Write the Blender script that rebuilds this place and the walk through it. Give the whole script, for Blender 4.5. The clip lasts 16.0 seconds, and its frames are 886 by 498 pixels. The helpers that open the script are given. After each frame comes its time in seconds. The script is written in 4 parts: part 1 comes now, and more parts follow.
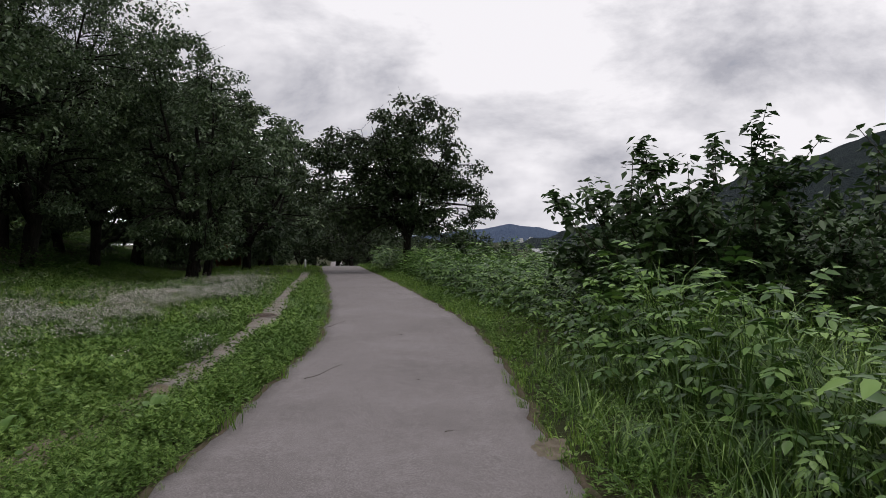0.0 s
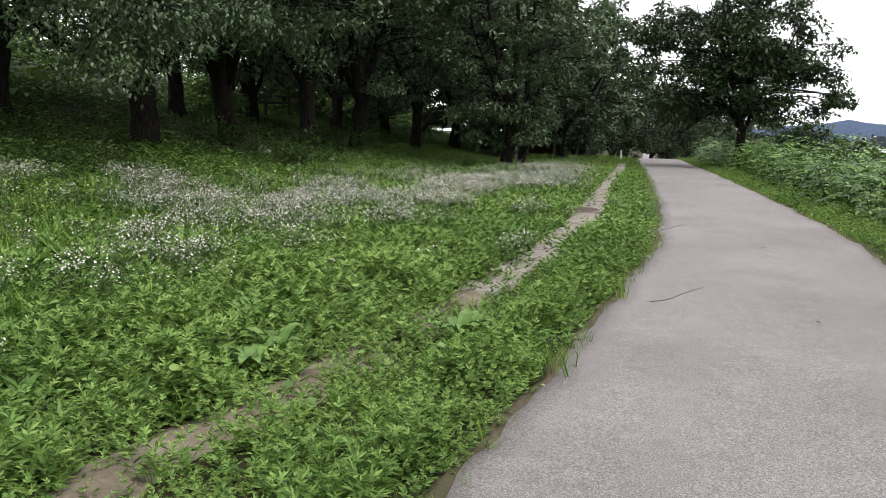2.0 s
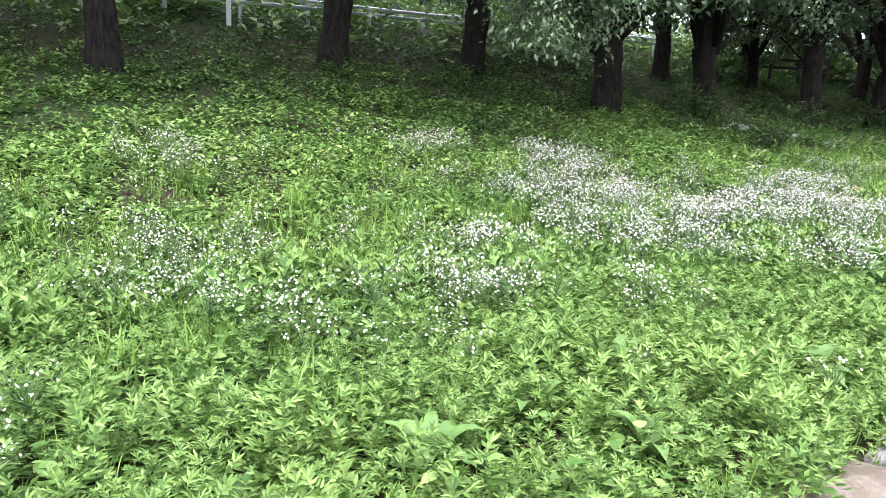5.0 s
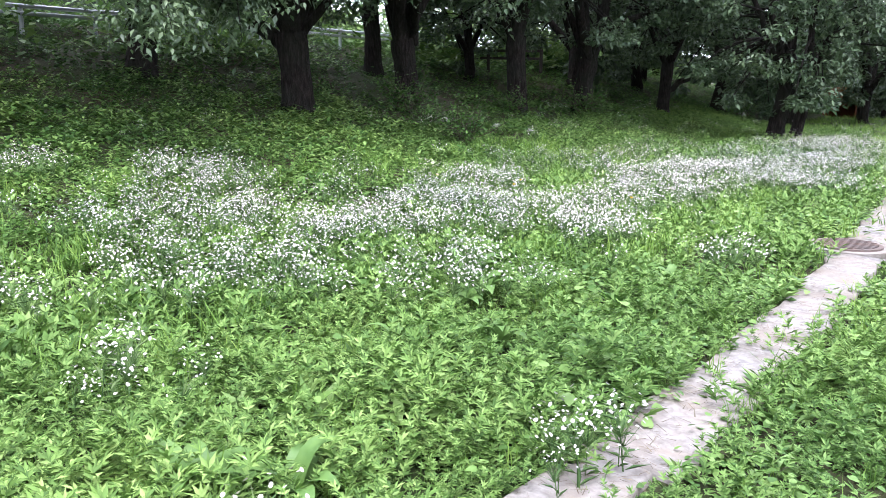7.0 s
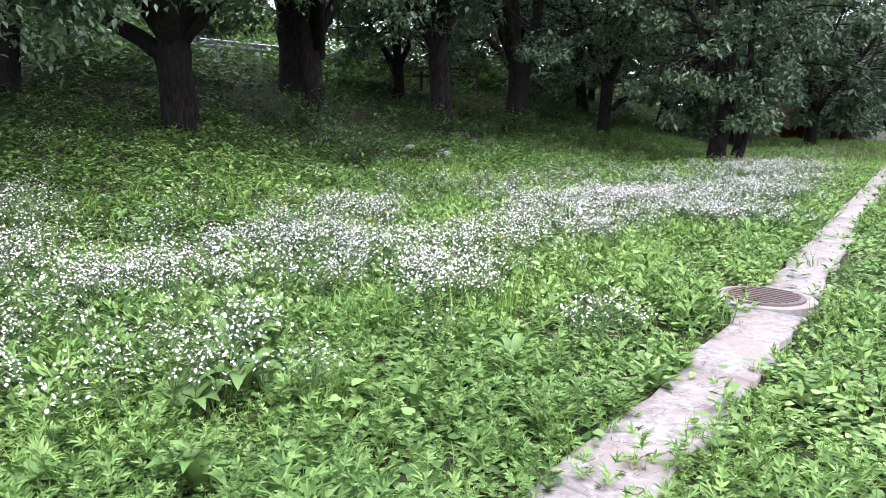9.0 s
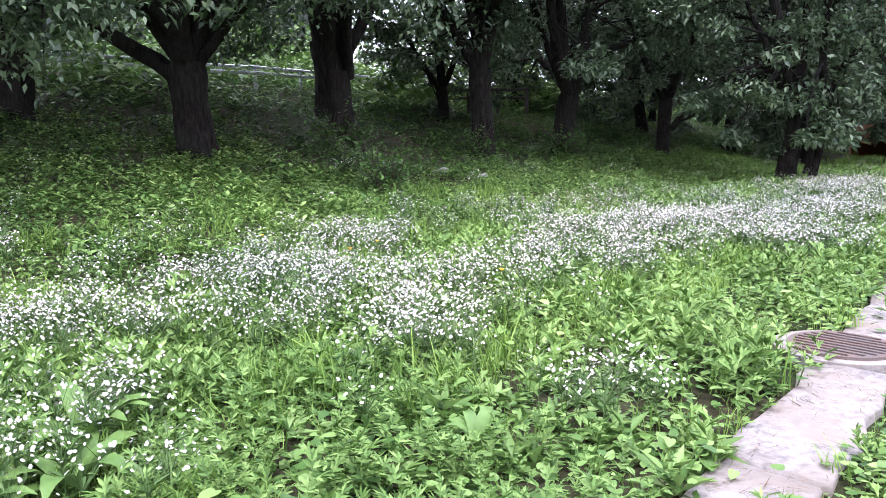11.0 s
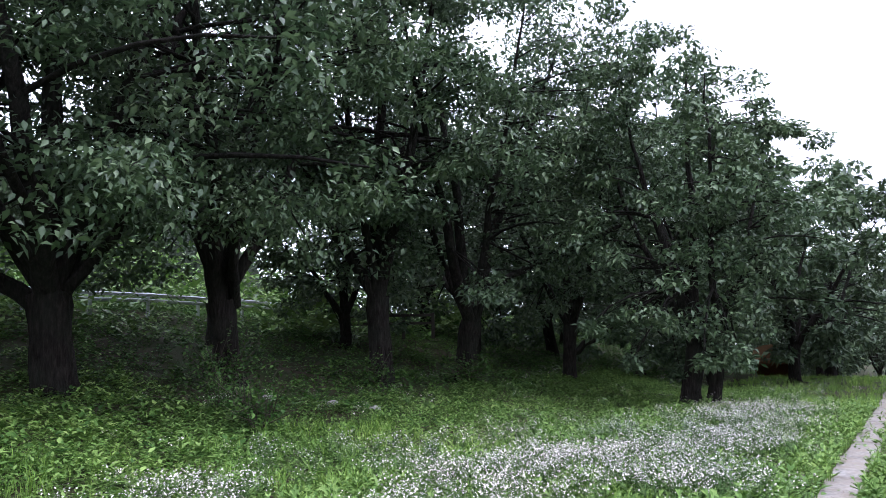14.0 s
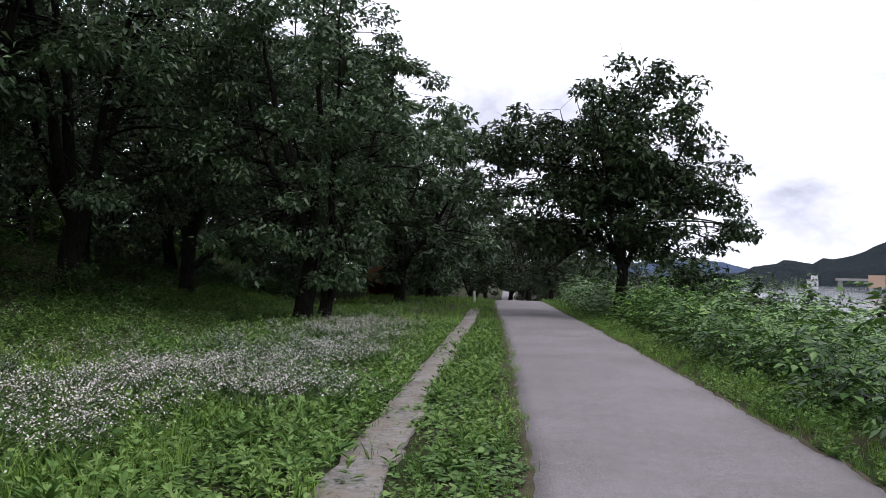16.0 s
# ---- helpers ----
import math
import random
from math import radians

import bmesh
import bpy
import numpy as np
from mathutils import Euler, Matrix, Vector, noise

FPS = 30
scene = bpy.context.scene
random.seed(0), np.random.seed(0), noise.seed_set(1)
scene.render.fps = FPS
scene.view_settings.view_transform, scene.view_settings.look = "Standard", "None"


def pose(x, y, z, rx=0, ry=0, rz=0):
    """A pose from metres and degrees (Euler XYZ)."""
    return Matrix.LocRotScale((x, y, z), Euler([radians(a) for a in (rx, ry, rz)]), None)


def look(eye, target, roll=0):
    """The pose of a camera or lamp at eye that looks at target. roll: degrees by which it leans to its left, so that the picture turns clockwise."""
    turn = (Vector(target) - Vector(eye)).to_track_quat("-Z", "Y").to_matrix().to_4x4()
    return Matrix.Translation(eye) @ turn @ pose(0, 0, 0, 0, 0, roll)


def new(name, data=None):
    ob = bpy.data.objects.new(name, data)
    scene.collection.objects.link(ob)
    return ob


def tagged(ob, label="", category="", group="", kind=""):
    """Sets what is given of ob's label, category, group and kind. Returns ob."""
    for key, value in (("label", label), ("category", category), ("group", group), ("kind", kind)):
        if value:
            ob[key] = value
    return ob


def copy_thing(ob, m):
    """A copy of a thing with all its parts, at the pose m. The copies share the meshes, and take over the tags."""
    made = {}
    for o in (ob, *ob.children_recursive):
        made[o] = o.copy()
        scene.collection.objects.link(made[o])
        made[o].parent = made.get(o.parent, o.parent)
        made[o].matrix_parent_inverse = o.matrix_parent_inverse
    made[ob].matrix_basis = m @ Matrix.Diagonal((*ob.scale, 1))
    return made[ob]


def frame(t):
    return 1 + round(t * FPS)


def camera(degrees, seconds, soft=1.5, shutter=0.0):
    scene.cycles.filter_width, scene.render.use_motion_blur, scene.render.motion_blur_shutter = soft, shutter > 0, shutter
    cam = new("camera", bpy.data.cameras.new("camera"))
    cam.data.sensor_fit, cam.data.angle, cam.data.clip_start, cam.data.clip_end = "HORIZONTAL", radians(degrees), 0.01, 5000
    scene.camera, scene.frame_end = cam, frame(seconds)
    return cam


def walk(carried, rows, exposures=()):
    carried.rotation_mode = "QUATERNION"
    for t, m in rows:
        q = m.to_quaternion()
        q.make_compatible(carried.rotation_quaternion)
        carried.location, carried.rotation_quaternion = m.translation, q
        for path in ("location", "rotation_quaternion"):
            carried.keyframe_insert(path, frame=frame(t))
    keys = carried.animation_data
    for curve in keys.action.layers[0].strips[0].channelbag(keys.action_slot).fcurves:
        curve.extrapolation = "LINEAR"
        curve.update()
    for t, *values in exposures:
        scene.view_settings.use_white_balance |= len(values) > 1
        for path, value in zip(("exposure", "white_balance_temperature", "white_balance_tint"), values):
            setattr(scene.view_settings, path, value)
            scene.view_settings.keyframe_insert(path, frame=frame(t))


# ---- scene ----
cam = camera(58.5, 16.0, 0.9)
PATH = [
    (0, (0.41, 1.559, 1.612), (0.26, 3.553, 1.592), -1.2),
    (0.5, (0.198, 2.107, 1.562), (-0.132, 4.078, 1.47), -0.1),
    (1, (-0.063, 2.653, 1.526), (-0.614, 4.568, 1.347), 1.2),
    (1.5, (-0.287, 3.164, 1.49), (-0.907, 5.047, 1.23), 1.1),
    (2, (-0.551, 3.687, 1.494), (-1.426, 5.462, 1.204), 0.7),
    (2.5, (-0.846, 4.224, 1.493), (-1.978, 5.845, 1.192), 0.4),
    (3, (-1.083, 4.787, 1.488), (-2.503, 6.161, 1.182), 0.2),
    (3.2, (-1.172, 4.99, 1.47), (-2.67, 6.278, 1.155), 0.6),
    (5.3, (-1.462, 7.035, 1.842), (-3.203, 7.912, 1.396), 2.0),
    (5.5, (-1.516, 7.321, 1.81), (-3.253, 8.203, 1.354), 0.4),
    (6, (-1.617, 7.986, 1.82), (-3.227, 9.083, 1.369), 0.6),
    (6.5, (-1.682, 8.651, 1.823), (-3.223, 9.856, 1.407), 0.4),
    (7, (-1.786, 9.295, 1.8), (-3.199, 10.649, 1.389), 0.5),
    (7.5, (-1.874, 9.905, 1.78), (-3.27, 11.286, 1.403), 0.2),
    (8, (-1.99, 10.476, 1.737), (-3.343, 11.905, 1.379), 0.4),
    (8.5, (-2.111, 11.02, 1.739), (-3.442, 12.474, 1.395), 0.7),
    (8.7, (-2.147, 11.25, 1.744), (-3.487, 12.693, 1.395), 0.7),
    (10.8, (-2.745, 12.927, 1.502), (-4.215, 14.24, 1.159), -0.3),
    (11, (-2.782, 13.075, 1.527), (-4.266, 14.384, 1.237), -0.6),
    (11.5, (-2.819, 13.48, 1.578), (-4.327, 14.792, 1.52), -1.0),
    (12, (-2.86, 13.811, 1.585), (-4.346, 15.15, 1.583), -1.0),
    (12.5, (-2.885, 14.0, 1.632), (-4.329, 15.38, 1.727), -1.2),
    (13, (-2.874, 14.098, 1.666), (-4.29, 15.496, 1.876), -1.6),
    (13.5, (-2.975, 14.2, 1.683), (-4.364, 15.612, 1.958), -1.6),
    (14, (-2.911, 14.156, 1.677), (-4.261, 15.608, 1.939), -1.3),
    (14.5, (-2.913, 14.22, 1.648), (-4.15, 15.78, 1.841), -1.2),
    (15, (-2.848, 14.262, 1.621), (-3.836, 15.997, 1.74), -0.5),
    (15.5, (-2.82, 14.358, 1.598), (-3.577, 16.208, 1.673), 0.2),
    (16, (-2.694, 14.249, 1.637), (-3.267, 16.164, 1.689), 1.0),
]
walk(cam, [(t, look(eye, target, roll)) for t, eye, target, roll in PATH], exposures=[(0, -0.84, 6500, 14), (1, -0.42, 6600, 12), (1.5, -0.05, 6600, 11), (2, 0.35, 6550, 10), (2.5, 0.82, 6400, 9), (3, 1.22, 6350, 13), (5.5, 1.74, 5850, 20), (8.5, 1.55, 5700, 23), (11, 1.64, 5650, 29), (12.5, 1.65, 5500, 27), (13.5, 1.2, 5550, 24), (14.5, 0.8, 5600, 21), (15.3, 0.35, 5800, 18), (16, -0.22, 6000, 17)])

# ---- world, sun ----
world = bpy.data.worlds.new("overcast_sky")
scene.world = world
world.use_nodes = True
nt = world.node_tree
nt.nodes.clear()
out = nt.nodes.new("ShaderNodeOutputWorld")
bg = nt.nodes.new("ShaderNodeBackground")
sky = nt.nodes.new("ShaderNodeTexSky")
sky.sky_type, sky.sun_disc = "NISHITA", False
sky.sun_elevation, sky.sun_rotation = radians(75), radians(123)
coord = nt.nodes.new("ShaderNodeTexCoord")
flat = nt.nodes.new("ShaderNodeMapping")
flat.inputs["Scale"].default_value = (1.0, 1.0, 2.0)
big = nt.nodes.new("ShaderNodeTexNoise")
big.inputs["Scale"].default_value, big.inputs["Detail"].default_value, big.inputs["Roughness"].default_value = 3.4, 9, 0.6
big.inputs["Distortion"].default_value = 0.2
ramp = nt.nodes.new("ShaderNodeValToRGB")
ramp.color_ramp.elements[0].position, ramp.color_ramp.elements[0].color = 0.36, (7.6, 7.8, 8.6, 1)
ramp.color_ramp.elements[1].position, ramp.color_ramp.elements[1].color = 0.57, (16.2, 16.2, 16.5, 1)
gap = nt.nodes.new("ShaderNodeValToRGB")
gap.color_ramp.elements[0].position, gap.color_ramp.elements[0].color = 0.27, (0.35, 0.35, 0.35, 1)
gap.color_ramp.elements[1].position, gap.color_ramp.elements[1].color = 0.34, (1, 1, 1, 1)
mix = nt.nodes.new("ShaderNodeMix")
mix.data_type = "RGBA"
ln = nt.links.new
ln(coord.outputs["Generated"], flat.inputs["Vector"])
ln(flat.outputs["Vector"], big.inputs["Vector"])
ln(big.outputs["Fac"], ramp.inputs["Fac"])
ln(big.outputs["Fac"], gap.inputs["Fac"])
ln(gap.outputs["Color"], mix.inputs["Factor"])
ln(sky.outputs["Color"], mix.inputs["A"])
ln(ramp.outputs["Color"], mix.inputs["B"])
ln(mix.outputs["Result"], bg.inputs["Color"])
bg.inputs["Strength"].default_value = 0.1
ln(bg.outputs["Background"], out.inputs["Surface"])

sun = new("sun", bpy.data.lights.new("sun", "SUN"))
sun.data.energy, sun.data.angle, sun.data.color = 1.2, radians(20), (1.0, 0.96, 0.9)
sun.matrix_world = look((12, 2, 55), (0, 10, 0))


# ---- materials ----
def material(name, rough=0.8, spec=0.3):
    m = bpy.data.materials.new(name)
    m.use_nodes = True
    b = m.node_tree.nodes["Principled BSDF"]
    b.inputs["Roughness"].default_value = rough
    b.inputs["Specular IOR Level"].default_value = spec
    return m, m.node_tree, b


def noise_node(t, scale, detail=4, rough=0.6, vec=None):
    n = t.nodes.new("ShaderNodeTexNoise")
    n.inputs["Scale"].default_value, n.inputs["Detail"].default_value, n.inputs["Roughness"].default_value = scale, detail, rough
    if vec is None:
        vec = t.nodes.new("ShaderNodeTexCoord").outputs["Object"]
    t.links.new(vec, n.inputs["Vector"])
    return n


def ramp_node(t, fac, stops):
    r = t.nodes.new("ShaderNodeValToRGB")
    e = r.color_ramp.elements
    while len(e) < len(stops):
        e.new(0.5)
    for k, (p, c) in enumerate(stops):
        e[k].position, e[k].color = p, (*c, 1)
    t.links.new(fac, r.inputs["Fac"])
    return r


def mix_node(t, fac, a, b, mode="MIX"):
    n = t.nodes.new("ShaderNodeMix")
    n.data_type, n.blend_type = "RGBA", mode
    if isinstance(fac, float):
        n.inputs["Factor"].default_value = fac
    else:
        t.links.new(fac, n.inputs["Factor"])
    for sock, v in (("A", a), ("B", b)):
        if isinstance(v, tuple):
            n.inputs[sock].default_value = (*v, 1)
        else:
            t.links.new(v, n.inputs[sock])
    return n.outputs["Result"]


def bump_node(t, b, height, strength, dist=0.02):
    n = t.nodes.new("ShaderNodeBump")
    n.inputs["Strength"].default_value, n.inputs["Distance"].default_value = strength, dist
    t.links.new(height, n.inputs["Height"])
    t.links.new(n.outputs["Normal"], b.inputs["Normal"])


def mottled(name, c1, c2, c3, fine=60, coarse=1.2, rough=0.85, bump=0.4, dist=0.02, spec=0.3):
    m, t, b = material(name, rough, spec)
    f, g = noise_node(t, fine, 6), noise_node(t, coarse, 5)
    col = ramp_node(t, f.outputs["Fac"], [(0.3, c1), (0.7, c2)])
    k = ramp_node(t, g.outputs["Fac"], [(0.38, (0, 0, 0)), (0.66, (1, 1, 1))])
    t.links.new(mix_node(t, k.outputs["Color"], col.outputs["Color"], c3), b.inputs["Base Color"])
    bump_node(t, b, f.outputs["Fac"], bump, dist)
    return m


def leafy(name, dark, mid, light, rough=0.5, spec=0.35, through_it=0.25, patch=0.35):
    """Leaves: hue by leaf and by patch of ground, some light passing through."""
    m, t, b = material(name, rough, spec)
    geo = t.nodes.new("ShaderNodeNewGeometry")
    col = ramp_node(t, geo.outputs["Random Per Island"], [(0.0, dark), (0.5, mid), (1.0, light)])
    g = noise_node(t, patch, 3)
    k = ramp_node(t, g.outputs["Fac"], [(0.35, (0.72, 0.78, 0.7)), (0.65, (1.15, 1.1, 1.0))])
    c = mix_node(t, 1.0, col.outputs["Color"], k.outputs["Color"], "MULTIPLY")
    t.links.new(c, b.inputs["Base Color"])
    if through_it:
        tr = t.nodes.new("ShaderNodeBsdfTranslucent")
        t.links.new(c, tr.inputs["Color"])
        ms = t.nodes.new("ShaderNodeMixShader")
        ms.inputs["Fac"].default_value = through_it
        t.links.new(b.outputs["BSDF"], ms.inputs[1])
        t.links.new(tr.outputs["BSDF"], ms.inputs[2])
        t.links.new(ms.outputs["Shader"], t.nodes["Material Output"].inputs["Surface"])
    return m


def plain(name, c, rough=0.6, spec=0.3, metal=0.0):
    m = mottled(name, tuple(v * 0.88 for v in c), tuple(min(1, v * 1.08) for v in c), tuple(v * 0.94 for v in c), 30, 2.0, rough, 0.1, 0.005, spec)
    m.node_tree.nodes["Principled BSDF"].inputs["Metallic"].default_value = metal
    return m


M_SOIL = mottled("mossy_soil", (0.016, 0.028, 0.009), (0.04, 0.06, 0.018), (0.05, 0.04, 0.024), 25, 0.4, 0.95, 0.6, 0.05, 0.1)
M_EARTH = mottled("sandy_earth", (0.16, 0.136, 0.104), (0.29, 0.25, 0.196), (0.13, 0.106, 0.076), 45, 3.0, 0.95, 0.5, 0.02, 0.1)
M_CONCRETE = mottled("weathered_concrete", (0.145, 0.134, 0.121), (0.37, 0.349, 0.32), (0.24, 0.205, 0.165), 17, 2.6, 0.92, 0.9, 0.015)
M_EDGE = mottled("brown_edge_soil", (0.07, 0.055, 0.038), (0.15, 0.12, 0.09), (0.06, 0.06, 0.03), 40, 2.0, 0.95, 0.6, 0.02, 0.1)
M_IRON = mottled("rusty_cast_iron", (0.09, 0.06, 0.045), (0.17, 0.12, 0.095), (0.12, 0.1, 0.09), 60, 6, 0.75, 0.5, 0.01)
def furrowed_bark():
    m, t, b = material("dark_cherry_bark", 0.92, 0.12)
    co = t.nodes.new("ShaderNodeTexCoord")
    mp = t.nodes.new("ShaderNodeMapping")
    mp.inputs["Scale"].default_value = (1, 1, 0.22)
    t.links.new(co.outputs["Object"], mp.inputs["Vector"])
    n, g = noise_node(t, 16, 7, 0.7, mp.outputs["Vector"]), noise_node(t, 1.6, 4)
    col = ramp_node(t, n.outputs["Fac"], [(0.34, (0.005, 0.004, 0.0035)), (0.52, (0.02, 0.016, 0.0135)), (0.7, (0.048, 0.04, 0.035))])
    k = ramp_node(t, g.outputs["Fac"], [(0.4, (0, 0, 0)), (0.7, (0.6, 0.6, 0.6))])
    t.links.new(mix_node(t, k.outputs["Color"], col.outputs["Color"], (0.026, 0.03, 0.022)), b.inputs["Base Color"])
    bump_node(t, b, n.outputs["Fac"], 1.0, 0.09)
    return m


M_BARK = furrowed_bark()
M_TWIG = mottled("brown_twig_bark", (0.05, 0.04, 0.03), (0.10, 0.08, 0.06), (0.07, 0.07, 0.05), 30, 3, 0.9, 0.4, 0.01, 0.15)
M_LEAF = leafy("cherry_leaves", (0.035, 0.064, 0.032), (0.082, 0.132, 0.066), (0.165, 0.235, 0.125), 0.45, 0.5, 0.2)
M_LEAF_B = leafy("oak_leaves", (0.024, 0.042, 0.019), (0.042, 0.07, 0.029), (0.07, 0.108, 0.044), 0.5, 0.35, 0.12)
M_SHRUB = leafy("shrub_leaves", (0.03, 0.06, 0.024), (0.052, 0.1, 0.035), (0.09, 0.155, 0.052), 0.45, 0.45, 0.2)
M_WEED = leafy("mugwort_leaves", (0.06, 0.125, 0.028), (0.15, 0.265, 0.062), (0.27, 0.4, 0.125), 0.6, 0.2, 0.2)
M_VINE = leafy("vine_leaves", (0.06, 0.14, 0.028), (0.155, 0.275, 0.065), (0.27, 0.405, 0.13), 0.5, 0.3, 0.22)
M_GRASS = leafy("grass_blades", (0.07, 0.15, 0.026), (0.165, 0.3, 0.05), (0.3, 0.45, 0.1), 0.55, 0.25, 0.22)
M_DOCK = leafy("dock_leaves", (0.07, 0.145, 0.036), (0.12, 0.22, 0.055), (0.18, 0.3, 0.08), 0.5, 0.35, 0.15, 6.0)
# Like M_WEED but darkened: shade under the trees is put into the greens.
M_SHADE = leafy("shade_toned_herbs", (0.03, 0.08, 0.018), (0.072, 0.16, 0.034), (0.14, 0.25, 0.06), 0.6, 0.25, 0.25)
M_RANK = leafy("rank_weed_leaves", (0.022, 0.06, 0.014), (0.085, 0.185, 0.038), (0.22, 0.37, 0.085), 0.4, 0.5, 0.15)
M_REED = leafy("reed_blades", (0.035, 0.08, 0.018), (0.09, 0.18, 0.036), (0.27, 0.41, 0.11), 0.42, 0.45, 0.22)
M_PETAL = leafy("white_petals", (0.4, 0.37, 0.39), (0.6, 0.56, 0.57), (0.76, 0.72, 0.72), 0.7, 0.2, 0.0)
M_YELLOW = plain("yellow_petals", (0.75, 0.5, 0.04), 0.7, 0.2)
M_STALK = leafy("flower_stalks", (0.06, 0.12, 0.04), (0.09, 0.16, 0.05), (0.14, 0.2, 0.08), 0.7, 0.2, 0.0)
M_LITTER = leafy("dry_litter", (0.06, 0.045, 0.03), (0.12, 0.09, 0.06), (0.26, 0.21, 0.14), 0.9, 0.1, 0.0)
M_STEEL = plain("galvanised_steel", (0.5, 0.52, 0.54), 0.45, 0.5, 0.6)
M_WHITE = plain("white_paint", (0.78, 0.78, 0.78))
M_TIMBER = plain("dark_timber", (0.05, 0.042, 0.035), 0.8)
M_RUST = plain("rust_red_sheeting", (0.22, 0.085, 0.045), 0.8)
M_BOARD = plain("beige_board", (0.6, 0.42, 0.3), 0.7)
M_STRAW = plain("weathered_thatch", (0.26, 0.15, 0.08), 0.9)
M_GLASS = plain("dark_window", (0.06, 0.07, 0.08), 0.2, 0.5)
M_STONE = plain("grey_stone", (0.35, 0.34, 0.32), 0.9)


def asphalt():
    m, t, b = material("worn_light_asphalt", 0.88, 0.25)
    fine, mid, big_ = noise_node(t, 95, 6, 0.85), noise_node(t, 7, 6), noise_node(t, 0.5, 4)
    c = ramp_node(t, fine.outputs["Fac"], [(0.36, (0.10, 0.093, 0.093)), (0.5, (0.235, 0.218, 0.22)), (0.64, (0.47, 0.435, 0.44))])
    k = ramp_node(t, mid.outputs["Fac"], [(0.3, (0.9, 0.89, 0.88)), (0.7, (1.05, 1.04, 1.04))])
    c2 = mix_node(t, 1.0, c.outputs["Color"], k.outputs["Color"], "MULTIPLY")
    k2 = ramp_node(t, big_.outputs["Fac"], [(0.35, (0.86, 0.85, 0.84)), (0.65, (1.06, 1.05, 1.05))])
    t.links.new(mix_node(t, 1.0, c2, k2.outputs["Color"], "MULTIPLY"), b.inputs["Base Color"])
    bump_node(t, b, fine.outputs["Fac"], 0.7, 0.008)
    return m


# Air haze is mixed into the base colour; the fourth value sets how much.
def far_hill(name, c1, c2, haze_tint):
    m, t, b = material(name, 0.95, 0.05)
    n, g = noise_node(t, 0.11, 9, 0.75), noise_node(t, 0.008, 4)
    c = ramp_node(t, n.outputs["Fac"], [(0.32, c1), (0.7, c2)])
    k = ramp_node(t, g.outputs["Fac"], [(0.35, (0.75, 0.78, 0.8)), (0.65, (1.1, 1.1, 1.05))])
    t.links.new(mix_node(t, haze_tint[3], mix_node(t, 1.0, c.outputs["Color"], k.outputs["Color"], "MULTIPLY"), haze_tint[:3]), b.inputs["Base Color"])
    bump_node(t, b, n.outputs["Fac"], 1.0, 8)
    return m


M_ASPHALT = asphalt()
# Blue-grey of distance haze is painted into these hill colours.
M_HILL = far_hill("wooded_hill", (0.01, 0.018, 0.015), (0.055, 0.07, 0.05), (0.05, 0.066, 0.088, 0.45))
M_HILL_FAR = far_hill("haze_blue_mountain", (0.05, 0.075, 0.12), (0.08, 0.11, 0.17), (0.10, 0.14, 0.23, 0.6))
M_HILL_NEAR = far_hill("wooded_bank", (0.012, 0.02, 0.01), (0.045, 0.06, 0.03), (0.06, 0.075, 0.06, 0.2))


def river_water():
    m, t, b = material("river_water", 0.12, 0.5)
    b.inputs["Base Color"].default_value = (0.06, 0.075, 0.075, 1)
    n = noise_node(t, 1.2, 4)
    bump_node(t, b, n.outputs["Fac"], 0.15, 0.1)
    return m


M_WATER = river_water()


# ---- mesh helpers ----
def part(name, bm, mat, parent=None, label=""):
    me = bpy.data.meshes.new(name)
    bm.to_mesh(me)
    bm.free()
    me.materials.append(mat)
    ob = new(name, me)
    if parent is not None:
        ob.parent = parent
    return tagged(ob, label)


def mesh_arrays(name, verts, faces, mat, parent=None, smooth=False):
    """An object from an array of vertices and an array of equal-sided faces."""
    me = bpy.data.meshes.new(name)
    v, f = np.asarray(verts, np.float32), np.asarray(faces, np.int32)
    me.vertices.add(len(v))
    me.vertices.foreach_set("co", v.ravel())
    k = f.shape[1]
    me.loops.add(f.size)
    me.loops.foreach_set("vertex_index", f.ravel())
    me.polygons.add(len(f))
    me.polygons.foreach_set("loop_start", np.arange(0, f.size, k, dtype=np.int32))
    me.polygons.foreach_set("loop_total", np.full(len(f), k, np.int32))
    if smooth:
        me.polygons.foreach_set("use_smooth", np.ones(len(f), bool))
    me.update(calc_edges=True)
    me.materials.append(mat)
    ob = new(name, me)
    if parent is not None:
        ob.parent = parent
    return ob


def scatter(tv, tf, pos, yaw, size, tip=None, lean=None):
    """Copies of a template (verts, triangles) at pos, turned by yaw, scaled, tipped about x and y, as one vertex and face array."""
    n = len(pos)
    v = np.repeat(tv[None], n, 0) * np.asarray(size).reshape(n, 1, -1)
    if tip is not None:
        c, s = np.cos(tip)[:, None], np.sin(tip)[:, None]
        y, z = v[:, :, 1] * c - v[:, :, 2] * s, v[:, :, 1] * s + v[:, :, 2] * c
        v = np.stack([v[:, :, 0], y, z], 2)
    if lean is not None:
        c, s = np.cos(lean)[:, None], np.sin(lean)[:, None]
        x, z = v[:, :, 0] * c + v[:, :, 2] * s, -v[:, :, 0] * s + v[:, :, 2] * c
        v = np.stack([x, v[:, :, 1], z], 2)
    c, s = np.cos(yaw)[:, None], np.sin(yaw)[:, None]
    x, y = v[:, :, 0] * c - v[:, :, 1] * s, v[:, :, 0] * s + v[:, :, 1] * c
    v = np.stack([x, y, v[:, :, 2]], 2) + pos[:, None]
    f = tf[None] + (np.arange(n) * len(tv))[:, None, None]
    return v.reshape(-1, 3), f.reshape(-1, tf.shape[1])


